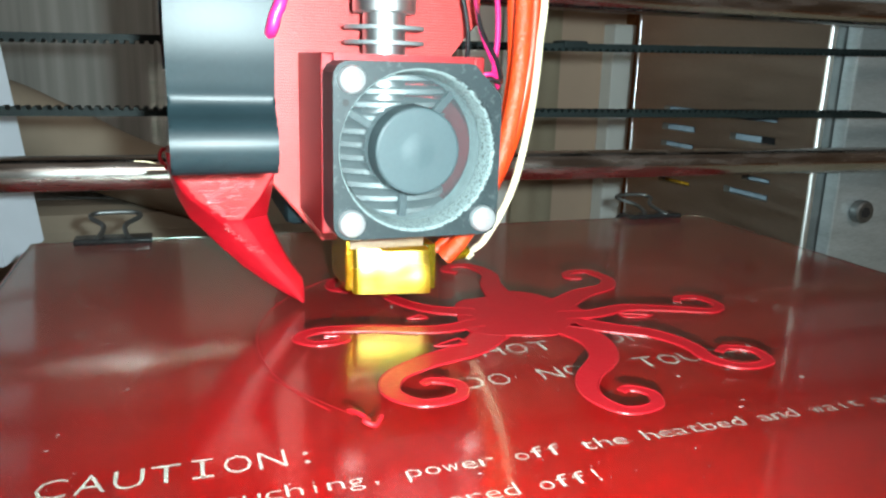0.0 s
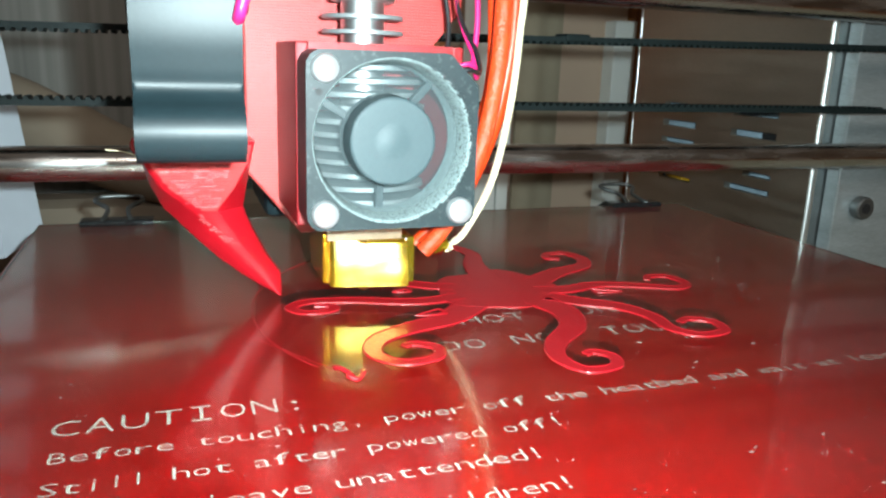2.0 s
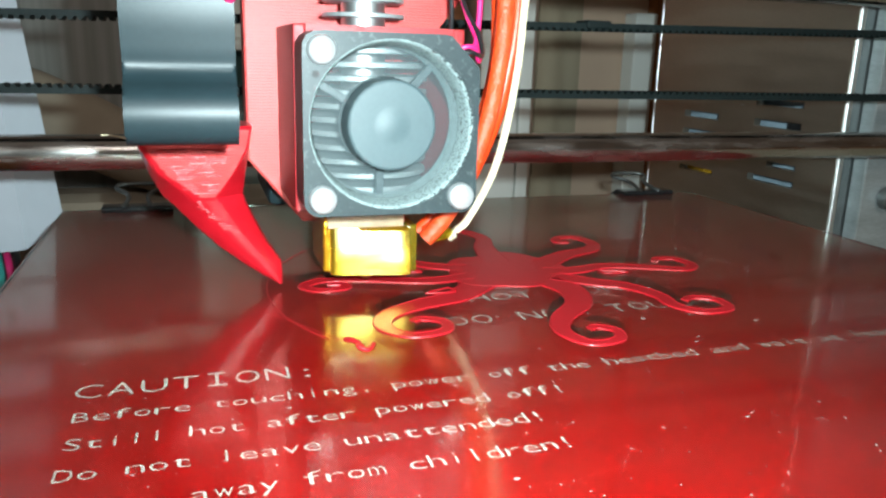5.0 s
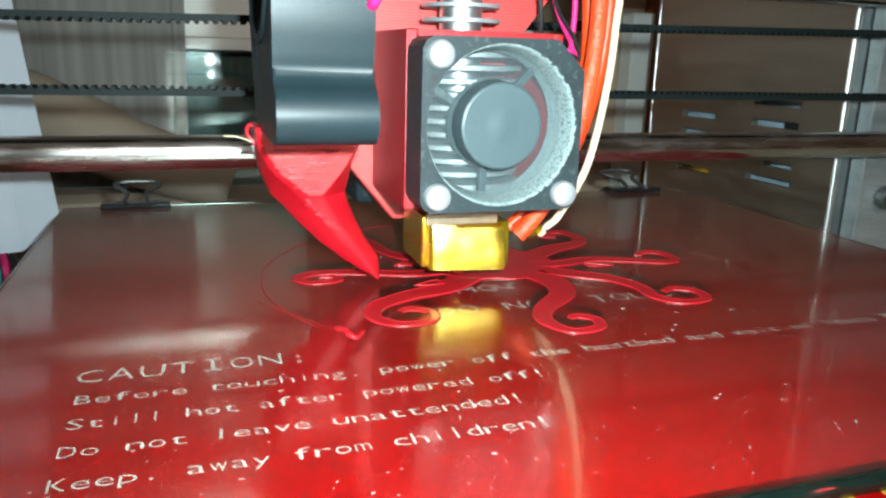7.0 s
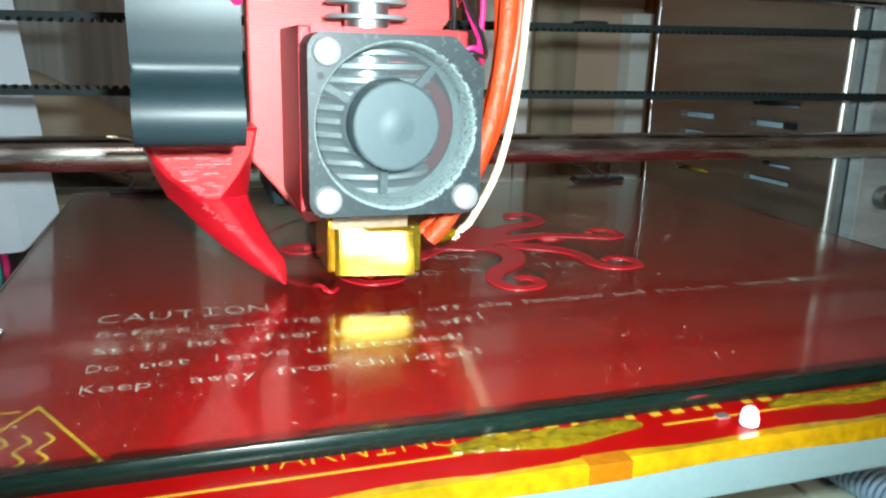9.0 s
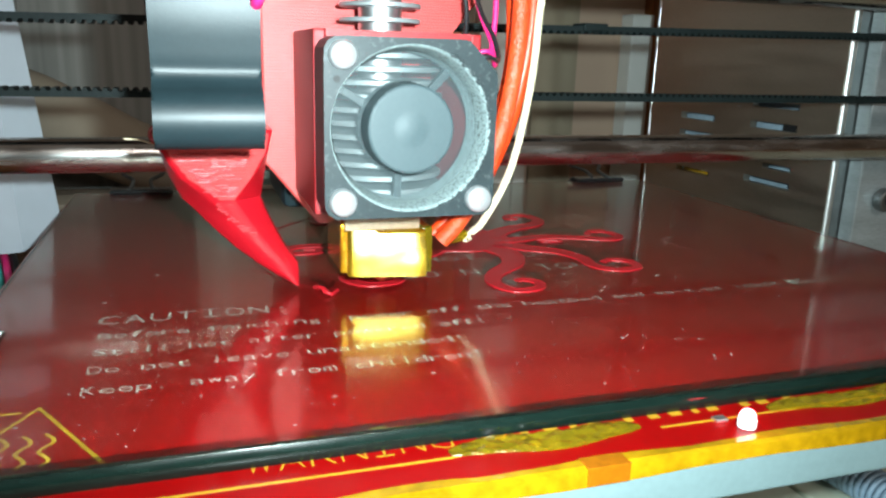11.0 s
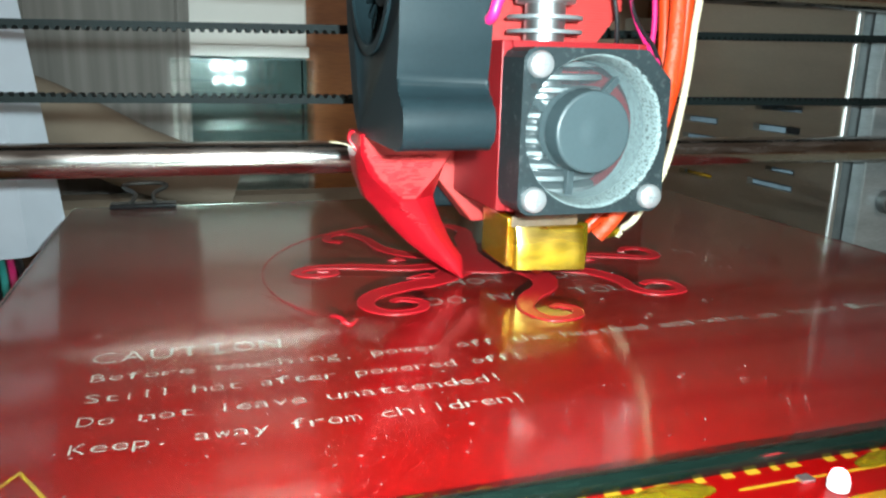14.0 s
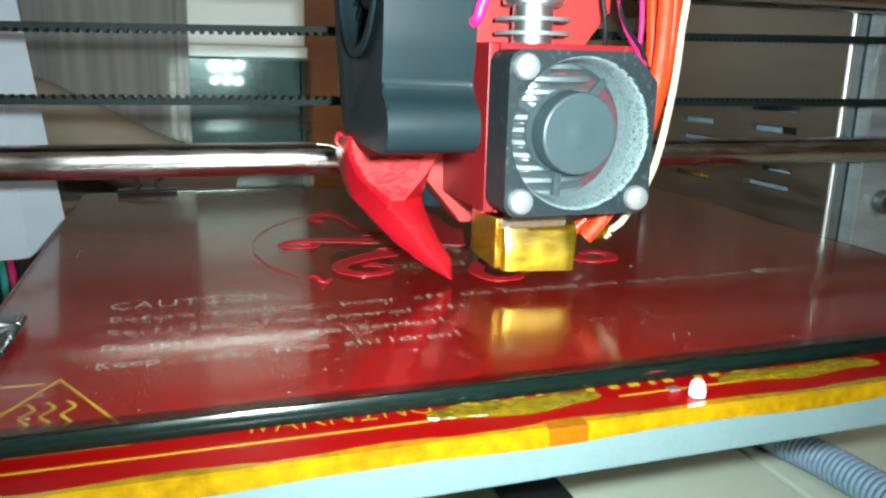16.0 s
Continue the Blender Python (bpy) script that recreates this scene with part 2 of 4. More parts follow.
LED_GLOW = glowing("red_led", (1.0, 0.06, 0.075), 36.0)
GROUND_GLASS = material("ground_glass_edge", (0.0035, 0.009, 0.007), 0.15, vary=0.5, scale=60, streak=(1, 5, 5), spec=0.28, rough_vary=0.08)
TAPE_OVERLAP = material("brown_amber_tape", (0.40, 0.12, 0.004), 0.2, 0.2, vary=0.25, scale=120, bump=0.5, bump_scale=300, coat=0.8)


# ---- mesh tools, in millimetres ----
SOFT = set()


def part(name, bm, mat, parent=None, label="", smooth=True):
    angle = radians(75 if id(bm) in SOFT else 20.5)
    SOFT.discard(id(bm))
    bmesh.ops.recalc_face_normals(bm, faces=bm.faces)
    for v in bm.verts:
        v.co *= MM
    me = bpy.data.meshes.new(name)
    bm.to_mesh(me)
    bm.free()
    me.materials.append(mat)
    if smooth:
        for p in me.polygons:
            p.use_smooth = True
        me.set_sharp_from_angle(angle=angle)
    ob = new(name, me)
    if parent:
        ob.parent = parent
    if label:
        ob["label"] = label
    return ob


def thing(name, label, category, group="", at=(0, 0, 0)):
    ob = new(name)
    ob.empty_display_size = 0.01
    ob.location = Vector(at) * MM
    return tagged(ob, label, category, group)


def box(bm, x0, x1, y0, y1, z0, z1, bevel=0.0, segs=2):
    m = Matrix.LocRotScale(((x0 + x1) / 2, (y0 + y1) / 2, (z0 + z1) / 2), None, (abs(x1 - x0), abs(y1 - y0), abs(z1 - z0)))
    vs = bmesh.ops.create_cube(bm, size=1.0, matrix=m)["verts"]
    if bevel:
        es = list({e for v in vs for e in v.link_edges})
        bmesh.ops.bevel(bm, geom=es, offset=bevel, segments=segs, profile=0.5, affect="EDGES", clamp_overlap=True)
    return bm


def block(*a, **k):
    return box(bmesh.new(), *a, **k)


def rings(bm, loops, cap=True, close=False):
    """Skin over loops of points, each with the same count."""
    vs = [[bm.verts.new(p) for p in loop] for loop in loops]
    n = len(vs[0])
    pairs = list(zip(vs, vs[1:])) + ([(vs[-1], vs[0])] if close else [])
    for a, b in pairs:
        for i in range(n):
            bm.faces.new((a[i], a[(i + 1) % n], b[(i + 1) % n], b[i]))
    if cap and not close:
        bm.faces.new(vs[0][::-1])
        bm.faces.new(vs[-1])
    return bm


def smooth_line(pts, steps=8):
    """Catmull-Rom through the points."""
    p = [Vector(q) for q in pts]
    p = [2 * p[0] - p[1]] + p + [2 * p[-1] - p[-2]]
    out = []
    for i in range(1, len(p) - 2):
        a, b, c, d = p[i - 1:i + 3]
        for k in range(steps):
            t = k / steps
            out.append(0.5 * (2 * b + (c - a) * t + (2 * a - 5 * b + 4 * c - d) * t * t + (3 * b - a - 3 * c + d) * t ** 3))
    return out + [p[-2]]


def tube(bm, pts, r, seg=10, flat=1.0, steps=8, close=False):
    """A round or flattened rod along a smooth line. r: a number, or a function of 0..1."""
    SOFT.add(id(bm))
    line = smooth_line(pts, steps) if steps else [Vector(q) for q in pts]
    n = len(line)
    side, loops = None, []
    for i, c in enumerate(line):
        d = (line[(i + 1) % n] - line[i - 1]) if close else (line[min(i + 1, n - 1)] - line[max(i - 1, 0)])
        d.normalize()
        if flat != 1.0:
            side = d.cross(Vector((0, 0, 1))).normalized()
        elif side is None:
            side = d.orthogonal().normalized()
        else:
            side = (side - d * side.dot(d)).normalized()
        up = side.cross(d)
        q = r(i / (n - 1)) if callable(r) else r
        loops.append([c + side * q * math.cos(2 * math.pi * k / seg) + up * q * flat * math.sin(2 * math.pi * k / seg) for k in range(seg)])
    return rings(bm, loops, close=close)


def cyl(bm, p0, p1, r0, r1=None, seg=32, bevel=0.0):
    a, b = Vector(p0), Vector(p1)
    d = (b - a).normalized()
    r1 = r0 if r1 is None else r1
    s = d.orthogonal().normalized()
    u = s.cross(d)
    prof = [(0, r0), (1, r1)]
    if bevel:
        k = bevel / (b - a).length
        prof = [(0, r0 - bevel), (k * 0.3, r0 - bevel * 0.3), (k, r0), (1 - k, r1), (1 - k * 0.3, r1 - bevel * 0.3), (1, r1 - bevel)]
    return rings(bm, [[a + (b - a) * t + (s * math.cos(2 * math.pi * i / seg) + u * math.sin(2 * math.pi * i / seg)) * r for i in range(seg)] for t, r in prof])


def rod(p0, p1, r, **k):
    return cyl(bmesh.new(), p0, p1, r, **k)


def prism(bm, poly, axis, a, b, bevel=0.0):
    """A flat outline drawn in the other two axes, thick from a to b along the axis."""
    def place(p, d):
        q = list(p)
        q.insert(axis, d)
        return q
    vs = [[bm.verts.new(place(p, d)) for p in poly] for d in (a, b)]
    n = len(poly)
    fs = [bm.faces.new(vs[0][::-1]), bm.faces.new(vs[1])]
    for i in range(n):
        bm.faces.new((vs[0][i], vs[0][(i + 1) % n], vs[1][(i + 1) % n], vs[1][i]))
    if bevel:
        bmesh.ops.bevel(bm, geom=list({e for f in fs for e in f.edges}), offset=bevel, segments=2, profile=0.5, affect="EDGES", clamp_overlap=True)
    return bm


def holed(bm, outer, inner, axis, a, b):
    """A plate between an outer and an inner outline with the same count of points, thick from a to b."""
    def place(p, d):
        q = list(p)
        q.insert(axis, d)
        return q
    return rings(bm, [[place(p, a) for p in outer], [place(p, b) for p in outer], [place(p, b) for p in inner], [place(p, a) for p in inner]], close=True)


def circle(cx, cy, r, n, turn=0.0):
    return [(cx + r * math.cos(turn + 2 * math.pi * i / n), cy + r * math.sin(turn + 2 * math.pi * i / n)) for i in range(n)]


def round_square(cx, cy, half, corner, n):
    """Points at even angles on a square with rounded corners."""
    out = []
    for i in range(n):
        a = 2 * math.pi * i / n
        c, s = abs(math.cos(a)), abs(math.sin(a))
        t = half / max(c, s)
        k = half - corner
        if t * c > k and t * s > k:
            m = k * (c + s)
            t = m + math.sqrt(max(m * m - (2 * k * k - corner * corner), 0))
        out.append((cx + t * math.cos(a), cy + t * math.sin(a)))
    return out


GLYPHS = {}


def glyph(ch, thin):
    """The outline mesh of one letter of the built-in font: points and faces, one unit high."""
    key = (ch, thin)
    if key not in GLYPHS:
        cu = bpy.data.curves.new("letter", "FONT")
        cu.body, cu.size, cu.offset, cu.resolution_u = ch, 1.4, thin, 2
        ob = new("letter", cu)
        me = bpy.data.meshes.new_from_object(ob)
        GLYPHS[key] = ([v.co.copy() for v in me.vertices], [tuple(p.vertices) for p in me.polygons])
        bpy.data.objects.remove(ob)
        bpy.data.meshes.remove(me)
        bpy.data.curves.remove(cu)
    return GLYPHS[key]


def lettering(text, x, y, z, pitch, high, thin=-0.012, wide=0.82):
    """A line of letters at an even pitch, lying on the plane z."""
    bm = bmesh.new()
    for i, ch in enumerate(text):
        if ch == " ":
            continue
        pts, faces = glyph(ch, 0.0 if ch in ".,:!" else thin)
        lo, hi = min(p.x for p in pts), max(p.x for p in pts)
        narrow = ch in ".,:!iIl"
        k = pitch * wide / max(hi - lo, 0.01) if not narrow else high
        mid = x + pitch * (i + 0.45)
        vs = [bm.verts.new((mid + (p.x - (lo + hi) / 2) * k, y + p.y * high, z)) for p in pts]
        for f in faces:
            bm.faces.new([vs[j] for j in f])
        if ch == "I":
            for k in (0.0, 0.9):
                w = [bm.verts.new((mid + a * pitch * 0.3, y + (k + b) * high, z)) for a, b in ((-1, 0), (1, 0), (1, 0.1), (-1, 0.1))]
                bm.faces.new(w)
    return bm


# ---- the room ----
def build_room():
    def wall(name, *a):
        ob = part(name, block(*a), WALL_PAINT, smooth=False)
        return tagged(ob, "plain warm white painted room wall", "wall", kind="structure")
    wall("wall_back", -1500, 1900, 1300, 1400, -760, 1600)
    wall("wall_front", -1500, 1900, -1500, -1400, -760, 1600)
    wall("wall_left", -1600, -1500, -1500, 1400, -760, 1600)
    wall("wall_right", 1900, 2000, -1500, 1400, -760, 1600)
    tagged(part("floor", block(-1600, 2000, -1500, 1400, -780, -760), FLOOR_WOOD, smooth=False), "brown wooden floor boards", "floor", kind="structure")
    tagged(part("ceiling", block(-1600, 2000, -1500, 1400, 1600, 1640), CEILING_WHITE, smooth=False), "plain white ceiling", "ceiling", kind="structure")
    # desk with the printer's base board on it
    desk = thing("desk", "orange-brown wooden desk under the printer", "desk")
    part("desk_top", block(-700, 900, -300, 215, -95, -67, bevel=2), WOOD, desk)
    for x in (-660, 860):
        for y in (-260, 180):
            part("leg", block(x - 25, x + 25, y - 25, y + 25, -760, -95, bevel=2), WOOD, desk)
    board = thing("base_board", "cream laminate board lying on the desk", "board")
    part("panel", block(-20, 143.5, -120, 150, -67, -60, bevel=0.8), BOARD_CREAM, board)
    part("panel", block(145, 420, -120, 150, -67, -60, bevel=0.8), BOARD_CREAM, board)


# pane yaw and tilt in degrees, aimed to mirror the torch to the camera
GLINT_PANES = ((-0.77, -1.37), (-1.61, -1.4), (-2.5, -1.3), (-0.8, -2.38), (-1.61, -2.33), (-2.42, -2.4))


def build_background():
    # sheer curtain with folds
    n, loops = 90, []
    for side in (0, 4):
        for z in (700, -1700):
            row = []
            for i in range(n + 1):
                u = i / n
                x = -560 + 545 * u
                y = 900 + 34 * math.sin(u * 36 + 0.8 * math.sin(u * 9)) + 16 * math.sin(u * 17 + 1.3) + (20 if z < 0 else 0) + side
                row.append((x + (-25 * u if z < 0 else 25 * u), y, z))
            loops.append(row)
    bm = bmesh.new()
    rings(bm, [loops[0], loops[1], loops[3], loops[2]], cap=False, close=True)
    c = thing("curtain", "grey-beige hanging curtain with soft folds", "curtain")
    part("cloth", bm, CURTAIN, c)
    # low soft arm of a sofa
    s = thing("sofa", "beige cloth sofa arm beside the curtain", "sofa")
    bm = bmesh.new()
    tube(bm, [(-330, 820, -60), (-210, 820, -18), (-130, 815, -42), (-60, 810, -75), (40, 800, -110)], lambda t: 46 - 12 * t, seg=20)
    part("arm", bm, SOFA_CLOTH, s)
    part("seat_base", block(-380, 330, 790, 880, -1745, -120, bevel=25), SOFA_CLOTH, s)
    # dark window with a pale rail above it, its panes tilted for torch glints
    k = thing("window_sash", "dark window sash with a pale top rail", "window")
    part("backing", block(-30, 141, 925, 945, -1745, 43, bevel=3), CABINET_DARK, k, "dark teal night behind the glass")
    part("top_rail", block(-34, 145, 905, 950, 43.5, 58, bevel=2), CABINET_GREY, k, "pale grey rail")
    part("upper_panel", block(-34, 145, 930, 950, 58.5, 900, bevel=2), CABINET_GREY, k, "pale upper panel")
    for x in (-33, 136):
        part("stile", block(x, x + 5, 908, 924, -1700, 43, bevel=1), CABINET_DARK, k)
    p = thing("wood_panel", "tall orange-brown wooden door panel", "panel")
    part("board", block(142, 330, 960, 990, -1745, 900, bevel=3), WOOD, p)
    part("board", block(334, 380, 960, 990, -1745, 900, bevel=3), WOOD, p)
    # wardrobe, khaki drape, pinkish wall strip, grey post and wooden jamb
    w = thing("wardrobe", "pale grey lacquered wardrobe with plain doors", "wardrobe")
    part("carcass", block(385, 467, 925, 1250, -1745, 1100, bevel=2), CABINET_GREY, w)
    for x0, x1 in ((385.5, 445), (447, 466)):
        part("door", block(x0, x1, 905, 924, -1700, 1090, bevel=2.5), CABINET_GREY, w)
    d = thing("drape", "khaki cloth drape hanging flat", "drape")
    bm = bmesh.new()
    front = [(470 + 66 * i / 24, 900 + 1.5 * math.sin(i * 0.5)) for i in range(25)]
    prism(bm, front + [(x, y + 8) for x, y in front[::-1]], 2, -1700, 1000)
    part("cloth", bm, KHAKI, d)
    strip = tagged(part("partition", block(538, 652, 915, 960, -1745, 1600), WALL_PINK, smooth=False), "pinkish beige painted partition wall", "wall", kind="structure")
    q = thing("post", "pale grey square post before the partition", "post")
    part("shaft", block(612, 648, 880, 912, -1745, 112, bevel=2), CABINET_GREY, q)
    j = thing("door_jamb", "orange-brown wooden door jamb", "jamb")
    part("board", block(654, 760, 895, 940, -1745, 1100, bevel=2), WOOD, j)
    # all of this stands close behind the printer
    eye = Vector((0, -124, 46.5)) * MM
    nearer = Matrix.Translation(eye) @ Matrix.Scale(0.45, 4) @ Matrix.Translation(-eye)
    for ob in (c, s, k, p, w, d, q, j):
        for piece in ob.children:
            piece.data.transform(nearer)
    strip.data.transform(nearer)
    # six stacked panes, each tilted to throw one torch glint into the lens
    for i, (yaw, tilt) in enumerate(GLINT_PANES):
        pane = part("pane", block(-38, 38, -0.4, 0.4, -80, 26), PANE_GLASS, k, "clear pane tilted for a torch glint", smooth=False)
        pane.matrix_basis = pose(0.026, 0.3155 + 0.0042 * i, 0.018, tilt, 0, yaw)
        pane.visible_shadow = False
    # folded white sheet hanging at the side of the printer
    h = thing("paper_sheet", "folded white paper sheet hanging beside the printer", "paper")
    bm = bmesh.new()
    top = [(-150, 149, 127), (-63, 139, 127), (-61, 138, 127), (-57.5, 146, 127), (-58.5, 149, 127), (-67, 145, 127)]
    low = [(-134, 149, -24), (-56, 139, -18.2), (-53, 138, -17.6), (-43, 149, -12), (-44, 152, -12), (-60, 144, -17.5)]
    rings(bm, [top, [tuple(Vector(a).lerp(Vector(b), 0.55)) for a, b in zip(top, low)], low])
    part("sheet", bm, PAPER, h)
    for z in (38, 50):
        part("ink_bar", block(-60.4, -58.0, 138.2, 138.9, z, z + 3.5), DARK, h, "dark unreadable mark")
    g = thing("cable_loom", "loose black, pink and teal cables beside the bed", "cable")
    for i, m in enumerate((BLACK_WIRE, PINK_WIRE, TEAL_WIRE, BLACK_WIRE, BLACK_WIRE)):
        bm = bmesh.new()
        x = -47 - 2.6 * i
        tube(bm, [(x - 12, 150, -20), (x - 8, 135, -24), (x - 4, 118, -33), (x, 100, -48), (x + 4, 90, -65.5)], 1.2, seg=8)
        part("cable", bm, m, g)


# ---- the printer's fixed frame ----
def build_frame():
    ys = [79, 97, 112, 121.5, 143, 166, 190]
    zs = [-60, 0.2, 2.2, 4.8, 8.6, 10.6, 15.8, 18.2, 23, 25.8, 31, 33.2, 300]
    holes = {(4, 1), (4, 6), (4, 8), (4, 10), (1, 8), (2, 8), (1, 10), (2, 10), (1, 4), (1, 2), (2, 2)}
    bm = bmesh.new()
    grid = [[bm.verts.new((205, y, z)) for z in zs] for y in ys]
    for i in range(len(ys) - 1):
        for k in range(len(zs) - 1):
            if (i, k) not in holes:
                bm.faces.new((grid[i][k], grid[i + 1][k], grid[i + 1][k + 1], grid[i][k + 1]))
    ext = bmesh.ops.extrude_face_region(bm, geom=list(bm.faces))
    for v in ext["geom"]:
        if isinstance(v, bmesh.types.BMVert):
            v.co.x += 3
    f = thing("printer_frame", "bare sheet steel printer frame with slotted side plate", "frame")
    part("side_plate", bm, SHEET_STEEL, f, "slotted brown-reflecting steel plate")
    part("front_plate", block(208.2, 330, 80, 83, -60, 300, bevel=0.4), DARK_STEEL, f)
    br = part("bracket", block(213, 330, 74, 79.8, -60, 300, bevel=0.6), BRACKET_STEEL, f, "scratched grey steel bracket")
    bm = rod((223.2, 74, 3), (223.2, 70.2, 3), 4.0, bevel=0.8)
    part("screw", bm, DARK_STEEL, br, "dark hex socket screw")
    part("socket", rod((223.2, 70.15, 3), (223.2, 70.05, 3), 2.0, seg=6), DARK, br)
    # bright round rod added here so the front edge glints in the torch
    part("glint_edge", rod((206.0, 79.0, -60), (206.0, 79.0, 300), 0.95, seg=20), ALUMINIUM, f, "bright rod added on the front edge to catch the torch")
    part("back_edge", rod((205.4, 190.4, -60), (205.4, 190.4, 300), 0.8, seg=16), ALUMINIUM, f, "bright rod along the back edge of the plate")
    for y, z in ((146, 58.5), (128, 30.2)):
        part("scratch", block(204.9, 205.05, y, y + 2.4, z, z + 0.5), ALUMINIUM, f, "small bright scratch", smooth=False)
    c = thing("electronics_box", "pale blue metal electronics box behind the slots", "box")
    part("case", block(216, 300, 92, 185, -60, 60, bevel=2), BLUE_CASE, c)
    for i in range(3):
        part("plug", block(212, 215.8, 100 + 24 * i, 112 + 24 * i, 21 - 9 * i, 28 - 9 * i, bevel=0.6), DARK, c)
    part("connector", block(209, 215.8, 154, 166, -1.5, 3.5, bevel=0.5), YELLOW_INK, c, "yellow connector")
    # cross rods and belt of the horizontal axis
    for z in (22.5, 67.3):
        r = thing("guide_rod", "polished steel guide rod across the printer", "rod", "guide rods")
        part("shaft", rod((-330, 62.8, z), (205 if z > 90 else 330, 62.8, z), 4.0, seg=40, bevel=0.5), ROD_STEEL, r)
    b = thing("drive_belt", "black toothed rubber drive belt", "belt")
    for name, za, zb, tooth in (("upper_run", 51.9, 56.0, -1), ("lower_run", 36.2, 36.8, 1)):
        bm = bmesh.new()

        def height(x):
            return za + (zb - za) * (x + 40) / 240
        prism(bm, [(-330, height(-330) - 0.65), (330, height(330) - 0.65), (330, height(330) + 0.65), (-330, height(-330) + 0.65)], 1, 57.5, 63.5)
        for i in range(160):
            x = -110 + 2 * i
            z = height(x) + tooth * 0.6
            prism(bm, [(x - 0.62, z), (x + 0.62, z), (x + 0.4, z + tooth * 0.75), (x - 0.4, z + tooth * 0.75)], 1, 57.6, 63.4)
        part(name, bm, RUBBER, b, smooth=False)
    part("clamp", block(96, 103, 57, 64, 53.6, 55.6, bevel=0.4), RUBBER, b)
    # slide rail under the bed and a spiral-wrapped loom
    r = thing("slide_rail", "dark steel slide rail under the bed", "rail")
    part("bar", block(55, 70, -90, 9, -46, -40, bevel=0.6), CLIP_STEEL, r)
    part("foot", block(57, 68, -88, 6, -60, -46.2, bevel=0.6), CLIP_STEEL, r)
    hs = thing("cable_hose", "grey-blue spiral-wrapped cable loom on the board", "hose")
    line = smooth_line([(149, 48, -54.8), (152.5, 30, -54.8), (156, 10, -54.8), (157, -15, -54.8), (155, -45, -54.8)], 30)
    bm = bmesh.new()
    tube(bm, line[::6], 3.7, seg=14, steps=4)
    part("core", bm, BLACK_WIRE, hs)
    bm = bmesh.new()
    helix = []
    for i in range(820):
        u = i / 819 * (len(line) - 1.001)
        a, c = line[int(u)], line[int(u) + 1]
        p = a.lerp(c, u - int(u))
        d = (c - a).normalized()
        s = d.cross(Vector((0, 0, 1))).normalized()
        w = i * 0.42
        helix.append(p + s * 4.2 * math.cos(w) + Vector((0, 0, 4.2 * math.sin(w))))
    tube(bm, helix, 0.85, seg=6, steps=0)
    part("wrap", bm, HOSE_GREY, hs)


# ---- the bed and what lies on it ----
def build_bed():
    bed = thing("heated_bed", "red heated bed under a glass plate with printed warnings", "printer bed")
    glass = part("glass_plate", block(-37.5, 171, -27, 153, -3, 0, bevel=0.55, segs=8), GLASS, bed, "clear glass plate", smooth=False)
    glass.visible_shadow = False
    bm = bmesh.new()
    SOFT.add(id(bm))
    loops = []
    for i in range(60):
        x = -37.2 + 207.9 * i / 59
        loops.append([(x, -27.06 - 0.42 * math.sin(math.pi * k / 8) + 0.02 * noise.noise((i * 0.7, k, 0)), -0.25 - 2.6 * k / 8) for k in range(9)] + [(x, -27.02, -1.5)])
    part("ground_edge", rings(bm, loops), GROUND_GLASS, glass, "dark green ground front edge")
    pcb = part("circuit_board", block(-40, 174, -37, 156, -4.8, -3.15, bevel=0.2), RED_PCB, bed, "glossy red circuit board")
    part("support_plate", block(-41, 175, -37.6, 157, -11, -5.0, bevel=0.5), SUPPORT_GREY, bed, "pale grey support plate")
    lines = (("CAUTION:", -18.2, 24.6, 4.32, 4.6, -0.015), ("Before touching, power off the heatbed and wait at least 15min.!", -17.4, 17.5, 2.51, 2.9, -0.016),
             ("Still hot after powered off!", -17.4, 10.2, 2.41, 2.9, -0.016), ("Do not leave unattended!", -17.5, 3.0, 2.54, 2.9, -0.016),
             ("Keep. away from children!", -17.5, -4.4, 2.46, 2.9, -0.016), ("HOT ZONE", 49.5, 51.8, 5.05, 4.6, -0.016), ("DO NOT TOUCH!", 41.5, 40.0, 4.7, 4.6, -0.016))
    for text, x, y, pitch, high, thin in lines:
        part("printed_line", lettering(text, x, y, -3.09, pitch, high, thin), WHITE_INK, pcb, "white printed warning text", smooth=False)
    part("printed_line", lettering("WARNING:", 3.5, -28.2, -3.09, 3.9, 4.6, -0.03), YELLOW_INK, pcb, "yellow printed warning text", smooth=False)
    for x, w in ((36, 2.4), (40, 1.6), (43.5, 2.8), (47.5, 1.5), (50.5, 2.6), (56, 1.8), (60, 2.2), (63.5, 2.6), (67.4, 1.4), (70, 2.4), (76, 2), (79, 2.6), (84, 2)):
        part("print_bar", block(x, x + w * 0.75, -27.8, -26.5, -3.12, -3.09), YELLOW_INK, pcb, "unreadable yellow print", smooth=False)
    # warning triangle with heat waves, and border lines
    bm = bmesh.new()
    tri = [(-22, -6.6), (-10.8, -26.6), (-33.2, -26.6)]
    inner = [(-22, -7.6), (-11.7, -26.1), (-32.3, -26.1)]
    holed(bm, tri, inner, 2, -3.13, -3.08)
    part("triangle", bm, YELLOW_INK, pcb, "yellow outlined warning triangle", smooth=False)
    for i in range(3):
        bm = bmesh.new()
        tube(bm, [(-24.6 + 2.6 * i + 0.7 * math.sin(k * 1.5), -23 + 1.15 * k, -3.1) for k in range(8)], 0.26, seg=6, flat=0.12, steps=4)
        part("heat_wave", bm, YELLOW_INK, pcb, "yellow wavy line")
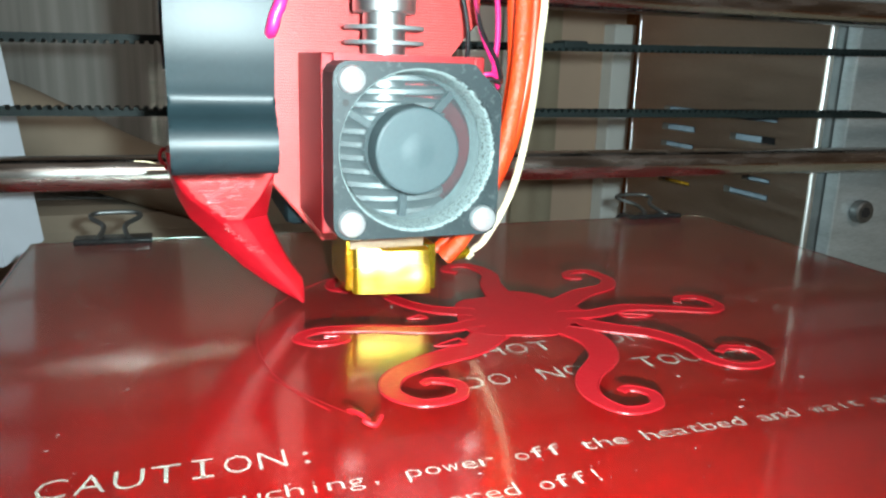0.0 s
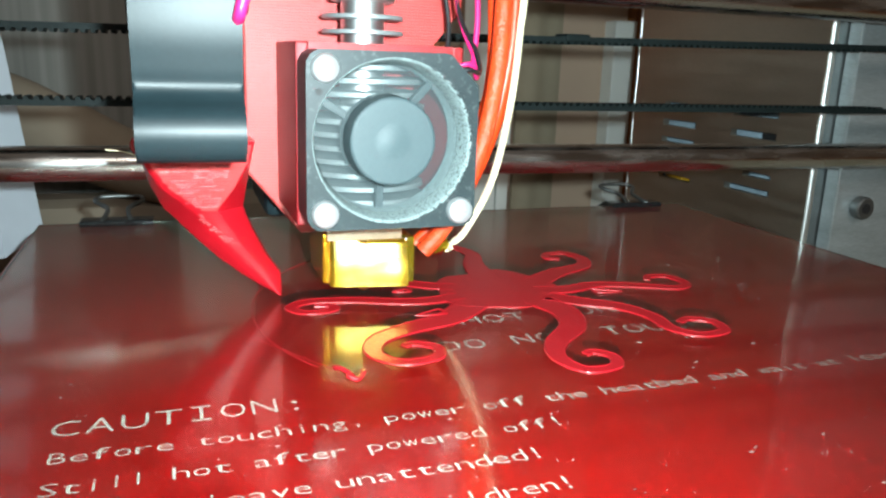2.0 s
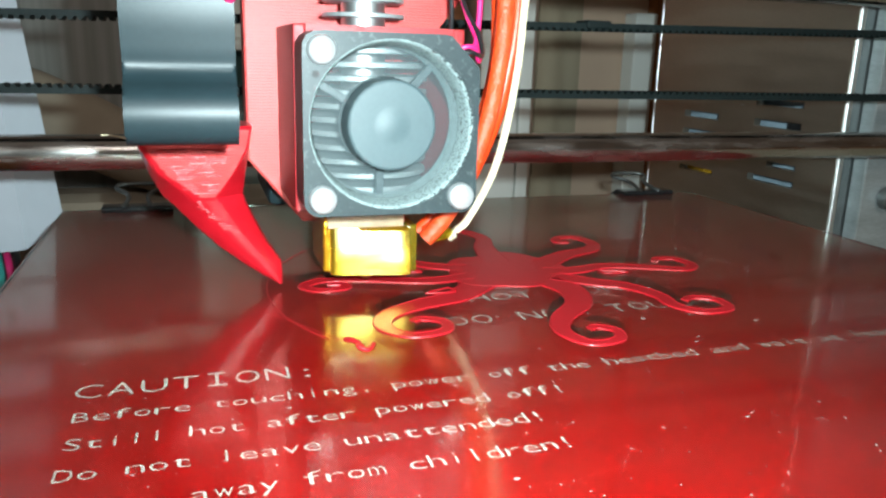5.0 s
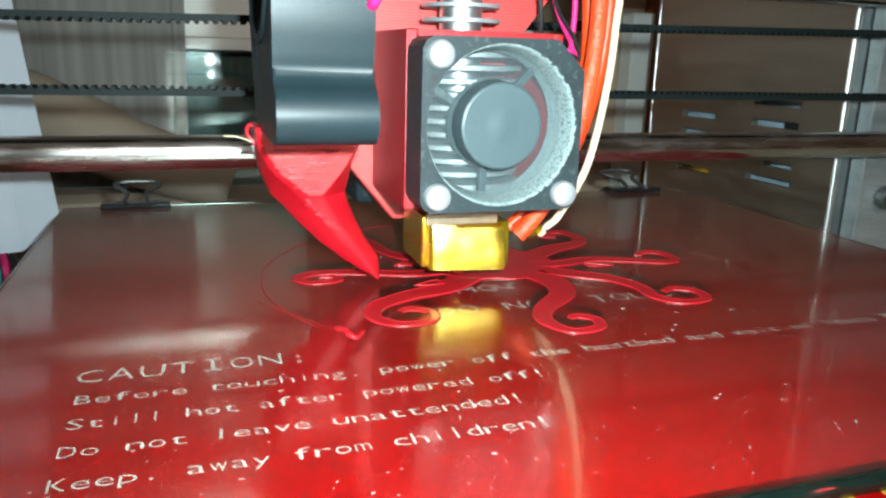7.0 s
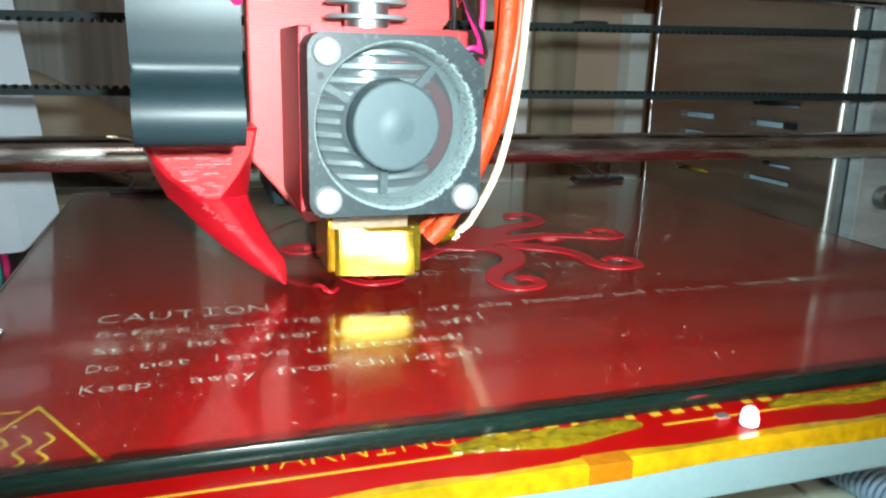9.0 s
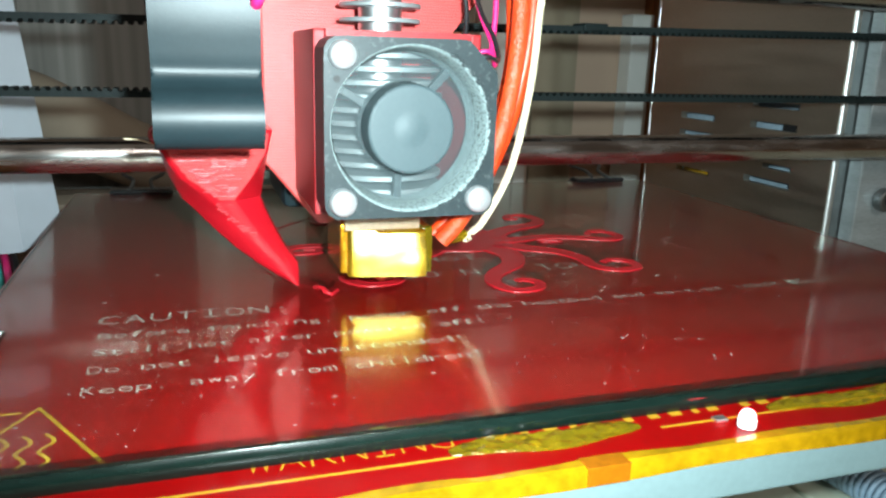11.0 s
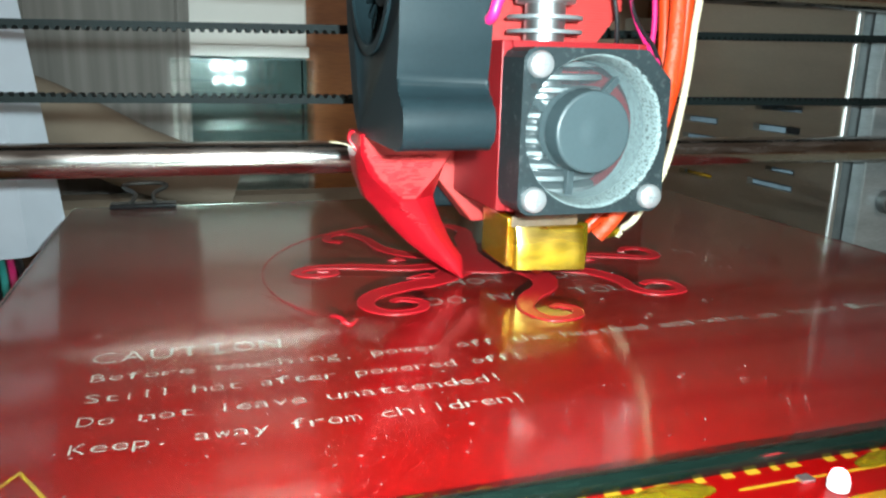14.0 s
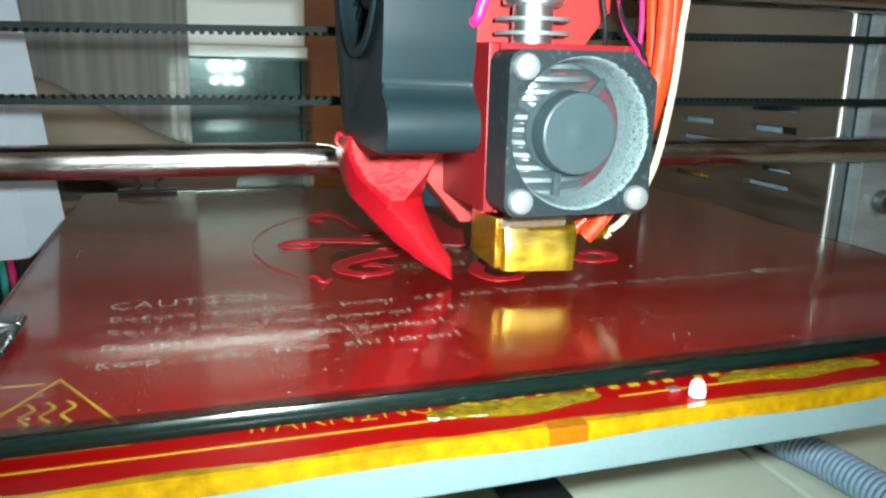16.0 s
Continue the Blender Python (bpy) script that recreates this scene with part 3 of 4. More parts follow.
    for x0, x1, y in ((-38, 30, -30.6), (60, 100, -30.4), (-38, -24, -8)):
        part("border_line", block(x0, x1, y - 0.25, y + 0.25, -3.13, -3.08), YELLOW_INK, pcb, "yellow printed line", smooth=False)
    # amber tape along the front edge, crumpled where it overlaps the glass
    bm = bmesh.new()
    n = 70
    loops = []
    for i in range(n + 1):
        x = -40.2 + 214.4 * i / n
        y = -35.5 + 0.4 * math.sin(i * 0.7) + 0.35 * noise.noise((i * 0.9, 2, 0))
        loops.append([(x, y, -3.13), (x, -37.0, -3.02), (x, -37.75, -3.3), (x, -37.85, -5.4 + 0.3 * math.sin(i * 0.4)), (x, -37.66, -5.4), (x, -37.2, -3.16)])
    rings(bm, loops)
    part("edge_tape", bm, KAPTON_EDGE, bed, "amber tape along the front edge")
    rng = random.Random(4)
    for x0, x1, w in ((29, 57, 2.3), (79, 112, 2.0), (118, 140, 2.0)):
        bm = bmesh.new()
        m = int((x1 - x0) * 0.9)
        loops = []
        for i in range(m + 1):
            x = x0 + (x1 - x0) * i / m
            e = max(math.sin(math.pi * i / m), 0.02) ** 0.3
            yc = -29.6 + 0.5 * math.sin(i * 0.35)
            loop = []
            for k in range(9):
                a = math.pi * k / 8
                loop.append((x + rng.uniform(-0.2, 0.2), yc + w * math.cos(a) * e, -3.1 + (0.8 * math.sin(a) + 0.4 * rng.uniform(-1, 1) * math.sin(a)) * e))
            loops.append(loop + [(x, yc - w * e * 0.5, -3.13), (x, yc + w * e * 0.5, -3.13)])
        rings(bm, loops)
        part("crumpled_tape", bm, KAPTON_BUBBLE, bed, "crumpled glossy amber tape", smooth=False)
    led = part("led", cyl(bmesh.new(), (72, -33.4, -3.1), (72, -33.4, -1.7), 1.35, seg=20, bevel=0.2), PORCELAIN, bed, "small lit indicator lamp")
    bm = bmesh.new()
    bmesh.ops.create_uvsphere(bm, u_segments=20, v_segments=12, radius=1.15, matrix=Matrix.Translation((72, -33.4, -1.5)))
    part("dome", bm, LED_GLOW, led, "glowing lamp dome")
    for x0, x1 in ((44.5, 50.6), (112, 115)):
        part("tape_overlap", block(x0, x1, -38.0, -35.2, -5.6, -2.94, bevel=0.08), TAPE_OVERLAP, bed, "overlapping darker amber tape")
    part("solder_pad", block(68.5, 70.5, -31.5, -30, -3.12, -2.6, bevel=0.15), ALUMINIUM, bed)
    return bed


def ribbon(pts, width, high, edge=0.35):
    """A raised strip along a line on the bed, with rounded shoulders."""
    line = smooth_line([(x + 0.2, y + 1.6, 0) for x, y in pts], 9)
    n, loops = len(line), []
    for i, c in enumerate(line):
        d = (line[min(i + 1, n - 1)] - line[max(i - 1, 0)]).normalized()
        s = Vector((d.y, -d.x, 0))
        w = width(i / (n - 1))
        prof = ((-w, 0.02), (-w, high - edge), (-w + edge * 0.35, high - edge * 0.3), (-w + edge, high), (-w + edge * 1.8, high - 0.12),
                (w - edge * 1.8, high - 0.12), (w - edge, high), (w - edge * 0.35, high - edge * 0.3), (w, high - edge), (w, 0.02))
        loops.append([c + s * a + Vector((0, 0, z)) for a, z in prof])
    return rings(bmesh.new(), loops)


def build_octopus():
    o = thing("octopus_print", "half-printed flat red plastic octopus on the glass", "3d print")
    arms = (
        ((54, 58), (47, 51.5), (38, 48), (31, 43.5), (29, 37.5), (32.5, 32.8), (38.5, 33.6), (40, 37.8), (36.5, 40.4), (34.5, 39.6)),
        ((69, 58), (71, 50), (68.5, 42), (61.5, 35), (58.6, 28.5), (60.6, 22.6), (66, 22.8), (68, 26.6), (65.6, 29.3), (63.8, 28.8)),
        ((72, 60), (78, 54.5), (84, 50), (87, 43), (86.6, 36.5), (89.8, 32), (95.8, 32.6), (97.2, 37.4), (93.4, 40.2), (90.4, 39)),
        ((72, 64), (79, 63.5), (87.4, 65.2), (97, 62), (104.5, 59), (108.6, 62), (107.4, 67.4), (103, 68.4), (101, 66)),
        ((74, 70), (83, 76.5), (91.5, 80), (95.2, 86), (93.5, 92.4), (88.6, 92.6), (86.8, 89), (89.4, 87.4)),
        ((64, 74), (66, 87), (69, 96), (67, 103.8), (62, 104.6), (59.8, 101.5), (62, 99)),
        ((55, 70), (47, 74.5), (42, 82), (40.5, 92), (36.5, 99.5), (31.5, 98), (30.5, 93), (33.5, 90)),
        ((54, 64), (44, 62.6), (32, 66.2), (23, 67.3), (18.8, 64.2), (21.5, 60.7), (26.4, 61.4), (26.8, 64), (23.5, 64.6)))
    for i, a in enumerate(arms):
        w0 = (3.6, 3.8, 3.0, 2.6, 3.2, 3.4, 2.4, 2.2)[i]
        part("arm", ribbon(a, lambda t, w0=w0: 1.15 + (w0 - 1.15) * max(1 - 1.6 * t, 0) ** 1.3 - 0.35 * max(t - 0.8, 0) * 5, 0.34, 0.2), RED_OCTOPUS, o)
    bm = bmesh.new()
    body = []
    for i in range(72):
        a = 2 * math.pi * i / 72
        r = 12.6 + 1.4 * math.cos(2 * a - 0.8) + 0.9 * math.cos(5 * a + 0.6)
        body.append((63.7 + r * math.cos(a), 69.3 + r * 1.12 * math.sin(a)))
    prism(bm, body, 2, 0.02, 0.27, bevel=0.08)
    part("body", bm, RED_OCTOPUS, o)
    # unfinished strand triangles beside the arms
    for tri in (((47, 58.4), (41.5, 55.6), (47.6, 55.4)), ((44, 72.6), (41, 71), (45, 70.4)), ((84, 63.6), (90, 60.6), (84.6, 60.8))):
        bm = bmesh.new()
        tube(bm, [(x, y, 0.3) for x, y in (*tri, tri[0])], 0.22, seg=6, steps=3)
        part("strand", bm, RED_OCTOPUS, o)
    s = thing("skirt_line", "thin red filament ring round the print", "filament")
    bm = bmesh.new()
    rr = random.Random(12)
    for a0, a1 in ((95, 215),):
        pts = [(64 + 52.5 * math.cos(radians(a)), 62 + 51 * math.sin(radians(a)), 0.18) for a in range(a0, a1, 4)]
        tube(bm, pts, 0.1, seg=6, steps=2)
    part("strand", bm, RED_OCTOPUS, s)
    crumb = thing("filament_scrap", "small red scrap of melted filament on the glass", "scrap")
    bm = bmesh.new()
    tube(bm, [(21.5, 34.5, 0.4), (22.3, 32.5, 0.9), (23.4, 30.8, 0.5), (22.6, 29.8, 0.9), (24, 29.2, 0.4), (25.5, 31.5, 0.4)], 0.42, seg=7, steps=5)
    part("blob", bm, RED_OCTOPUS, crumb)
    bm = bmesh.new()
    tube(bm, [(22, 33, 0.2), (15, 44, 0.25), (10, 52, 0.2)], 0.06, seg=5, steps=6)
    part("hair", bm, RED_OCTOPUS, crumb)
    # specks and old glue flecks
    f = thing("glue_flecks", "pale specks of dried glue on the glass", "specks")
    bm = bmesh.new()
    for i in range(480):
        k = rr.random()
        if k < 0.12:
            a = radians(rr.uniform(-15, 80))
            x, y = 64 + 54 * math.cos(a) + rr.gauss(0, 1.5), 62 + 52 * math.sin(a) + rr.gauss(0, 1.5)
        elif k < 0.17:
            x, y = rr.gauss(-8, 8), rr.gauss(52, 11)
        else:
            x, y = rr.uniform(-30, 165), rr.uniform(-22, 120) if i % 2 else -24 + abs(rr.gauss(0, 20))
        r = abs(rr.gauss(0.04, 0.06)) + 0.025
        a = rr.uniform(0, 3)
        prism(bm, [(x + r * (1 + 1.5 * (i % 3 == 0)) * math.cos(a + q * 1.257) * rr.uniform(0.6, 1.2), y + r * math.sin(a + q * 1.257) * rr.uniform(0.6, 1.2)) for q in range(5)], 2, 0.005, 0.06)
    fl = part("flecks", bm, GLUE, f, smooth=False)
    tagged(f, kind="stuff")
    return [o, s, crumb, f]


def binder_clip():
    """A binder clip gripping an edge that runs along x at y = 0, the bed lying towards -y."""
    c = thing("binder_clip", "black binder clip with bent wire handles on the bed's edge", "clip", "clips on the bed")
    bm = bmesh.new()
    prof = [(-7.5, 0.9), (-7.2, 0.1), (-1.0, 0.3), (2.4, -1.4), (2.6, -10.0), (-1, -11.4), (-8, -11.2), (-8, -12), (-0.6, -12.4), (3.4, -10.6), (3.3, -0.9), (-0.6, 1.4), (-7.0, 1.5)]
    prism(bm, prof, 0, -9.5, 9.5)
    part("spring_body", bm, CLIP_STEEL, c)
    for x in (-6.5, 0, 6.5):
        part("roll", rod((x - 2.6, -7.2, 1.1), (x + 2.6, -7.2, 1.1), 0.75, seg=12, bevel=0.15), CLIP_STEEL, c)
    bm = bmesh.new()
    tube(bm, [(-5, -7.2, 1.1), (-3.4, -5, 1.9), (-2.8, 1.5, 3.4), (-6.2, 6.5, 4.6), (-5.4, 9.5, 5.2), (0, 10.2, 5.4), (5.4, 9.5, 5.2), (6.2, 6.5, 4.6), (2.8, 1.5, 3.4), (3.4, -5, 1.9), (5, -7.2, 1.1)], 0.68, seg=8, steps=6)
    part("handle", bm, DARK_STEEL, c, "dull steel wire handle")
    bm = bmesh.new()
    tube(bm, [(-5, -7.6, -12.6), (-3, -4, -12.8), (-2.8, 6, -12.9), (-5.5, 12, -13), (0, 14, -13), (5.5, 12, -13), (2.8, 6, -12.9), (3, -4, -12.8), (5, -7.6, -12.6)], 0.68, seg=8, steps=6)
    part("handle", bm, DARK_STEEL, c, "dull steel wire handle")
    return c


# ---- the moving print head ----
def build_head():
    h = thing("print_head", "red printed print head with cooling fan and blower", "print head")
    # small axial fan, running too fast for its blades to show
    n = 96
    bm = bmesh.new()
    outer = []
    for x, z in round_square(12, 34.2, 15.0, 2.6, n):
        over = (x - 12) + (z - 34.2) - 24.6
        outer.append((x - over / 2, z - over / 2) if over > 0 else (x, z))
    holed(bm, outer, circle(12, 34.2, 14.05, n), 1, 0.2, 9.8)
    fan = part("cooling_fan", bm, FRAME_PLASTIC, h, "dusty black axial fan")
    bm = bmesh.new()
    rings(bm, [[(x, y, z) for x, z in circle(12, 34.2, r, n)] for y, r in ((0.5, 14.35), (9.6, 14.35), (9.6, 12.8), (5.0, 13.1), (1.6, 13.6), (0.5, 13.95))], close=True)
    SOFT.add(id(bm))
    part("fan_throat", bm, DUSTY_PLASTIC, fan, "throat furred with pale dust")
    bm = bmesh.new()
    cyl(bm, (12, 8.4, 34.2), (12, 0.9, 34.2), 7.9, 7.6, seg=64, bevel=0.5)
    hub = part("hub", bm, HUB_PLASTIC, fan, "matt grey-black fan hub")
    loops = []
    for r, y in ((3.2, 0.896), (2.5, 0.87), (1.7, 0.80), (0.9, 0.74), (0.1, 0.72)):
        loops.append([(12 + r * math.cos(2 * math.pi * i / 32), y, 34.2 + r * math.sin(2 * math.pi * i / 32)) for i in range(32)])
    bm = rings(bmesh.new(), loops)
    SOFT.add(id(bm))
    part("boss", bm, HUB_PLASTIC, fan)
    bm = bmesh.new()
    holed(bm, circle(12, 34.2, 12.9, n), circle(12, 34.2, 7.95, n), 1, 5.0, 5.4)
    spin = part("blade_blur", bm, BLADE_BLUR, fan, "pale blur of the fast spinning fan")
    spin.visible_shadow = False
    for a in (48, 150, 268):
        c, s = math.cos(radians(a)), math.sin(radians(a))
        bm = bmesh.new()
        p = [(12 + 6 * c - 0.7 * s, 34.2 + 6 * s + 0.7 * c), (12 + 14 * c - 0.7 * s, 34.2 + 14 * s + 0.7 * c),
             (12 + 14 * c + 0.7 * s, 34.2 + 14 * s - 0.7 * c), (12 + 6 * c + 0.7 * s, 34.2 + 6 * s - 0.7 * c)]
        prism(bm, p, 1, 8.3, 9.7, bevel=0.15)
        part("strut", bm, FRAME_PLASTIC, fan)
    for x, z in ((0, 22.2), (24, 22.2), (0, 46.2)):
        bm = bmesh.new()
        loops = []
        for r, y in ((2.35, 0.25), (2.35, -0.7), (2.1, -1.25), (1.5, -1.65), (0.7, -1.85), (0.05, -1.9)):
            loops.append([(x + r * math.cos(2 * math.pi * i / 24), y, z + r * math.sin(2 * math.pi * i / 24)) for i in range(24)])
        s = part("screw", rings(bm, loops), CHROME, fan, "bright pan-head screw")
        bm = bmesh.new()
        box(bm, x - 0.9, x + 0.9, -1.93, -1.6, z - 0.15, z + 0.15)
        box(bm, x - 0.15, x + 0.15, -1.94, -1.6, z - 0.9, z + 0.9)
        part("cross_slot", bm, BRACKET_STEEL, fan, smooth=False)
    part("corner_hole", rod((-0.9, 0.2, 42.4), (-0.9, 0.1, 42.4), 0.6, seg=12), DARK, fan)
    # furry rim of dust where the throat meets the face
    rd = random.Random(21)
    bm = bmesh.new()
    for i in range(260):
        a = radians(rd.uniform(-70, 65))
        q = rd.uniform(13.75, 14.5)
        x, z, w = 12 + q * math.cos(a), 34.2 + q * math.sin(a), rd.uniform(0.08, 0.26)
        bmesh.ops.create_icosphere(bm, subdivisions=1, radius=w, matrix=Matrix.LocRotScale((x, 0.3 - rd.uniform(0, 0.2), z), None, (1, 0.6, rd.uniform(0.6, 1.6))))
    part("dust_rim", bm, FRAME_PLASTIC, fan, "clumps of dark dust round the throat", smooth=False)
    for i, m in enumerate((PINK_WIRE, BLACK_WIRE)):
        bm = bmesh.new()
        tube(bm, [(19 + i, 9.2, 42 + i), (22.5 + i, 8.8, 45.5), (27.5, 7, 47.5 - i), (30.2 + i * 0.6, 10, 45 + i), (31.4, 14, 48 + 2 * i), (30, 22, 60), (29, 28, 90)], 0.45, seg=7)
        part("fan_wire", bm, m, fan, "thin fan wire")
    # red duct that holds the fan against the heat sink
    bm = bmesh.new()
    box(bm, -3.2, -1.0, 10.0, 36, 18.2, 50.4, bevel=0.35)
    box(bm, 25.4, 27.4, 10.0, 34, 18.2, 50.4, bevel=0.35)
    box(bm, -0.98, 25.38, 10.0, 36, 48.8, 50.4)
    box(bm, -0.98, 25.38, 10.0, 36, 18.2, 19.8)
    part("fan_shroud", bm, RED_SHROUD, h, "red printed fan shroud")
    bm = bmesh.new()
    prism(bm, [(-9.6, 24), (1.5, 10.6), (22, 10.6), (29, 20), (29, 50), (36.5, 58), (36.5, 110), (-9.6, 110)], 1, 36.2, 44.0, bevel=0.5)
    part("mount_plate", bm, RED_PRINT, h, "red printed mounting plate")
    part("carriage", block(-5, 31, 46, 76, 12, 82, bevel=2), BLACK_PLASTIC, h, "black carriage block on the rods")
    part("spacer", block(0, 26, 44.1, 45.9, 16, 80, bevel=0.3), BLACK_PLASTIC, h)
    # finned heat sink
    sink = part("heat_sink", rod((12, 25, 16), (12, 25, 74), 4.2, seg=40), ALUMINIUM, h, "bright finned aluminium heat sink")
    for i in range(11):
        z = 20.8 + 2.5 * i
        part("fin", rod((12, 25, z), (12, 25, z + 1.0), 12.4, seg=48, bevel=0.15), FIN_METAL, sink)
    for z in (52.2, 55.0):
        part("fin", rod((12, 25, z), (12, 25, z + 0.8), 7.8, seg=40, bevel=0.15), BRACKET_STEEL, sink)
    part("collar", rod((12, 25, 58.2), (12, 25, 63), 6.2, seg=40, bevel=0.3), ALUMINIUM, sink)
    part("collar", rod((12, 25, 66), (12, 25, 74), 8.0, seg=40, bevel=0.3), ALUMINIUM, sink)
    # clamp with two heads above
    part("clamp_bar", block(-2, 26, 14, 24, 62, 72, bevel=0.8), RED_PRINT, h)
    for x in (3, 21):
        part("clamp_screw", rod((x, 14, 64), (x, 11.6, 64), 3.0, seg=28, bevel=0.6), CHROME, h)
    # hot block wrapped in amber tape, with its nozzle
    part("heat_break", rod((12, 25, 15), (12, 25, 18.4), 3.0), ALUMINIUM, h)
    blk = part("heater_block", block(2.9, 18.9, 18.0, 33.0, 4.4, 15.2, bevel=0.5), KAPTON_SIDE, h, "heater block wrapped in amber tape")
    bm = bmesh.new()
    SOFT.add(id(bm))
    loops = []
    for i in range(15):
        t = i / 14
        row = []
        for k in range(19):
            x = 4.2 + 15.0 * k / 18
            y = 17.6 - 1.35 * math.sin(t * math.pi * 0.62) - 0.15 * (x - 4.2) + 0.35 * abs(k / 9 - 1) ** 8 - 0.9 * max(0, t - 0.86 + 0.022 * k)
            row.append((x, y + 0.10 * noise.noise((x * 0.28, t * 2.2, 1.7)), 13.1 - 8.9 * t))
        loops.append(row + [(19.2, 18.2, 13.1 - 8.9 * t), (4.2, 18.2, 13.1 - 8.9 * t)])
    rings(bm, loops)
    part("tape_band", bm, KAPTON, blk, "glossy amber tape")
    part("tape_flap", block(19.0, 21.4, 17.2, 32, 3.9, 13.4, bevel=0.4), KAPTON_BUBBLE, blk, "loose amber tape flap")
    part("bare_band", block(3.6, 18.6, 17.3, 17.95, 13.15, 15.4, bevel=0.1), BARE_BAND, blk, "pale bare metal band")
    part("nozzle", rings(bmesh.new(), [[(12 + r * math.cos(2 * math.pi * i / 24), 22 + r * math.sin(2 * math.pi * i / 24), z) for i in range(24)]
                                       for z, r in ((4.4, 3.2), (3.0, 3.2), (2.9, 2.4), (1.5, 0.6), (1.45, 0.35))]), BRASS, h, "brass nozzle")
    # cables into the hot block
    runs = ((BRAID, 1.7, ((22.8, 16.2, 10.6), (25.6, 15.4, 14), (29.8, 14, 22), (34.5, 14, 36), (37, 15, 55), (37, 19, 80), (33, 32, 108))),
            (ORANGE_WIRE, 1.55, ((23.6, 18.5, 11.2), (27, 17.5, 15), (32.5, 17, 24), (37.6, 16.5, 38), (40.4, 17, 56), (40, 20, 80), (36, 33, 108))),
            (ORANGE_WIRE, 1.3, ((22.5, 21, 11), (27.5, 20, 17), (33.5, 19.4, 30), (37, 19, 44), (37.6, 21, 60), (37, 25, 84), (33, 36, 108))),
            (CREAM_WIRE, 0.75, ((29.5, 16.8, 12.0), (31.2, 14.6, 15), (35, 11.8, 25), (38.2, 12.4, 38), (39.8, 13, 52), (40.2, 14.5, 70), (36, 28, 108))),
            (PINK_WIRE, 0.55, ((27.6, 12.5, 46), (30, 13.4, 46.6), (31.6, 15, 50), (32.2, 17, 62), (30, 24, 90), (28, 34, 108))),
            (BLACK_WIRE, 0.5, ((26.8, 24, 46), (29.6, 26, 49), (30.6, 28, 56), (29, 30, 70), (28, 34, 108))))
    for m, r, pts in runs:
        bm = bmesh.new()
        tube(bm, pts, r, seg=12, steps=10)
        part("cable", bm, m, h, {"braided_glass_sleeve": "orange braided cable", "cream_glass_fibre_sleeve": "cream glass-fibre sleeve"}.get(m.name, "thin cable"))
    rng = random.Random(8)
    for i in range(9):
        bm = bmesh.new()
        a = (29.6, 16.8, 12.2)
        tube(bm, [a, (a[0] - 0.5 + rng.uniform(-1, 0.6), a[1] + rng.uniform(-0.6, 0.6), a[2] - 0.8), (a[0] - 0.9 + rng.uniform(-1.6, 0.9), a[1] + rng.uniform(-1, 1), a[2] - rng.uniform(1.2, 2.2))], 0.16, seg=5, steps=3)
        part("frayed_thread", bm, CREAM_WIRE, h, "frayed sleeve thread")
    part("terminal", rod((24.5, 17.5, 10.6), (28.6, 17.4, 11.4), 1.15, seg=16, bevel=0.2), KAPTON_BUBBLE, h, "taped sensor terminal")
    # blower seen edge-on, with its side intake
    prof = [(-7, 92), (-10.4, 76), (-11.6, 62), (-11.6, 52), (-10.8, 46), (-10.4, 43.2), (-11.4, 41.6), (-13.6, 40), (-14.6, 37.4), (-14.2, 34.6), (-12.6, 33.0),
            (-8, 32.6), (10, 32.6), (20, 33.2), (26, 44), (30, 58), (28, 76), (18, 90), (6, 96)]
    line = [(p.x, p.y) for p in smooth_line([(y, z, 0) for y, z in prof] + [(prof[0][0], prof[0][1], 0)], 5)][:-1]
    cy, cz = 8.0, 64.0
    bm = bmesh.new()
    prism(bm, line, 0, -28.4, -13.6, bevel=0.5)
    blower = part("blower", bm, BLACK_PLASTIC, h, "black plastic blower housing")
    cutter = part("cutter", rod((-31, cy, cz), (-21.5, cy, cz), 15.4, seg=64), BLACK_PLASTIC)
    cut = blower.modifiers.new("intake", "BOOLEAN")
    cut.operation, cut.object, cut.solver = "DIFFERENCE", cutter, "EXACT"
    whole = blower.data
    blower.data = bpy.data.meshes.new_from_object(blower.evaluated_get(bpy.context.evaluated_depsgraph_get()))
    blower.modifiers.clear()
    blower.data.name = "blower"
    bpy.data.meshes.remove(whole)
    bpy.data.objects.remove(cutter)
    bm = bmesh.new()
    holed(bm, circle(cy, cz, 17, 60), circle(cy, cz, 15.4, 60), 0, -28.9, -28.3)
    part("intake_rim", bm, BLACK_PLASTIC, blower)
    for i in range(26):
        a = 2 * math.pi * i / 26
        bm = bmesh.new()
        c, s = math.cos(a), math.sin(a)
        c2, s2 = math.cos(a + 0.14), math.sin(a + 0.14)
        prism(bm, [(cy + 10 * c, cz + 10 * s), (cy + 14 * c2, cz + 14 * s2), (cy + 14.2 * math.cos(a + 0.18), cz + 14.2 * math.sin(a + 0.18)), (cy + 10.2 * math.cos(a + 0.04), cz + 10.2 * math.sin(a + 0.04))], 0, -26.5, -22.1)
        part("impeller_blade", bm, BLACK_PLASTIC, blower)
    part("impeller_hub", rod((-26.8, cy, cz), (-22.1, cy, cz), 9.0, seg=40, bevel=0.6), BLACK_PLASTIC, blower)
    part("lug", block(-24, -15.5, -9.6, -7.2, 86, 96, bevel=0.6), BLACK_PLASTIC, blower)
    bm = bmesh.new()
    tube(bm, [(-14.2, -11.0, 52.6), (-14.0, -12.6, 53.4), (-13.6, -12.9, 55), (-12.6, -12.6, 58), (-12.2, -9, 66), (-13, 0, 90)], 0.9, seg=10)
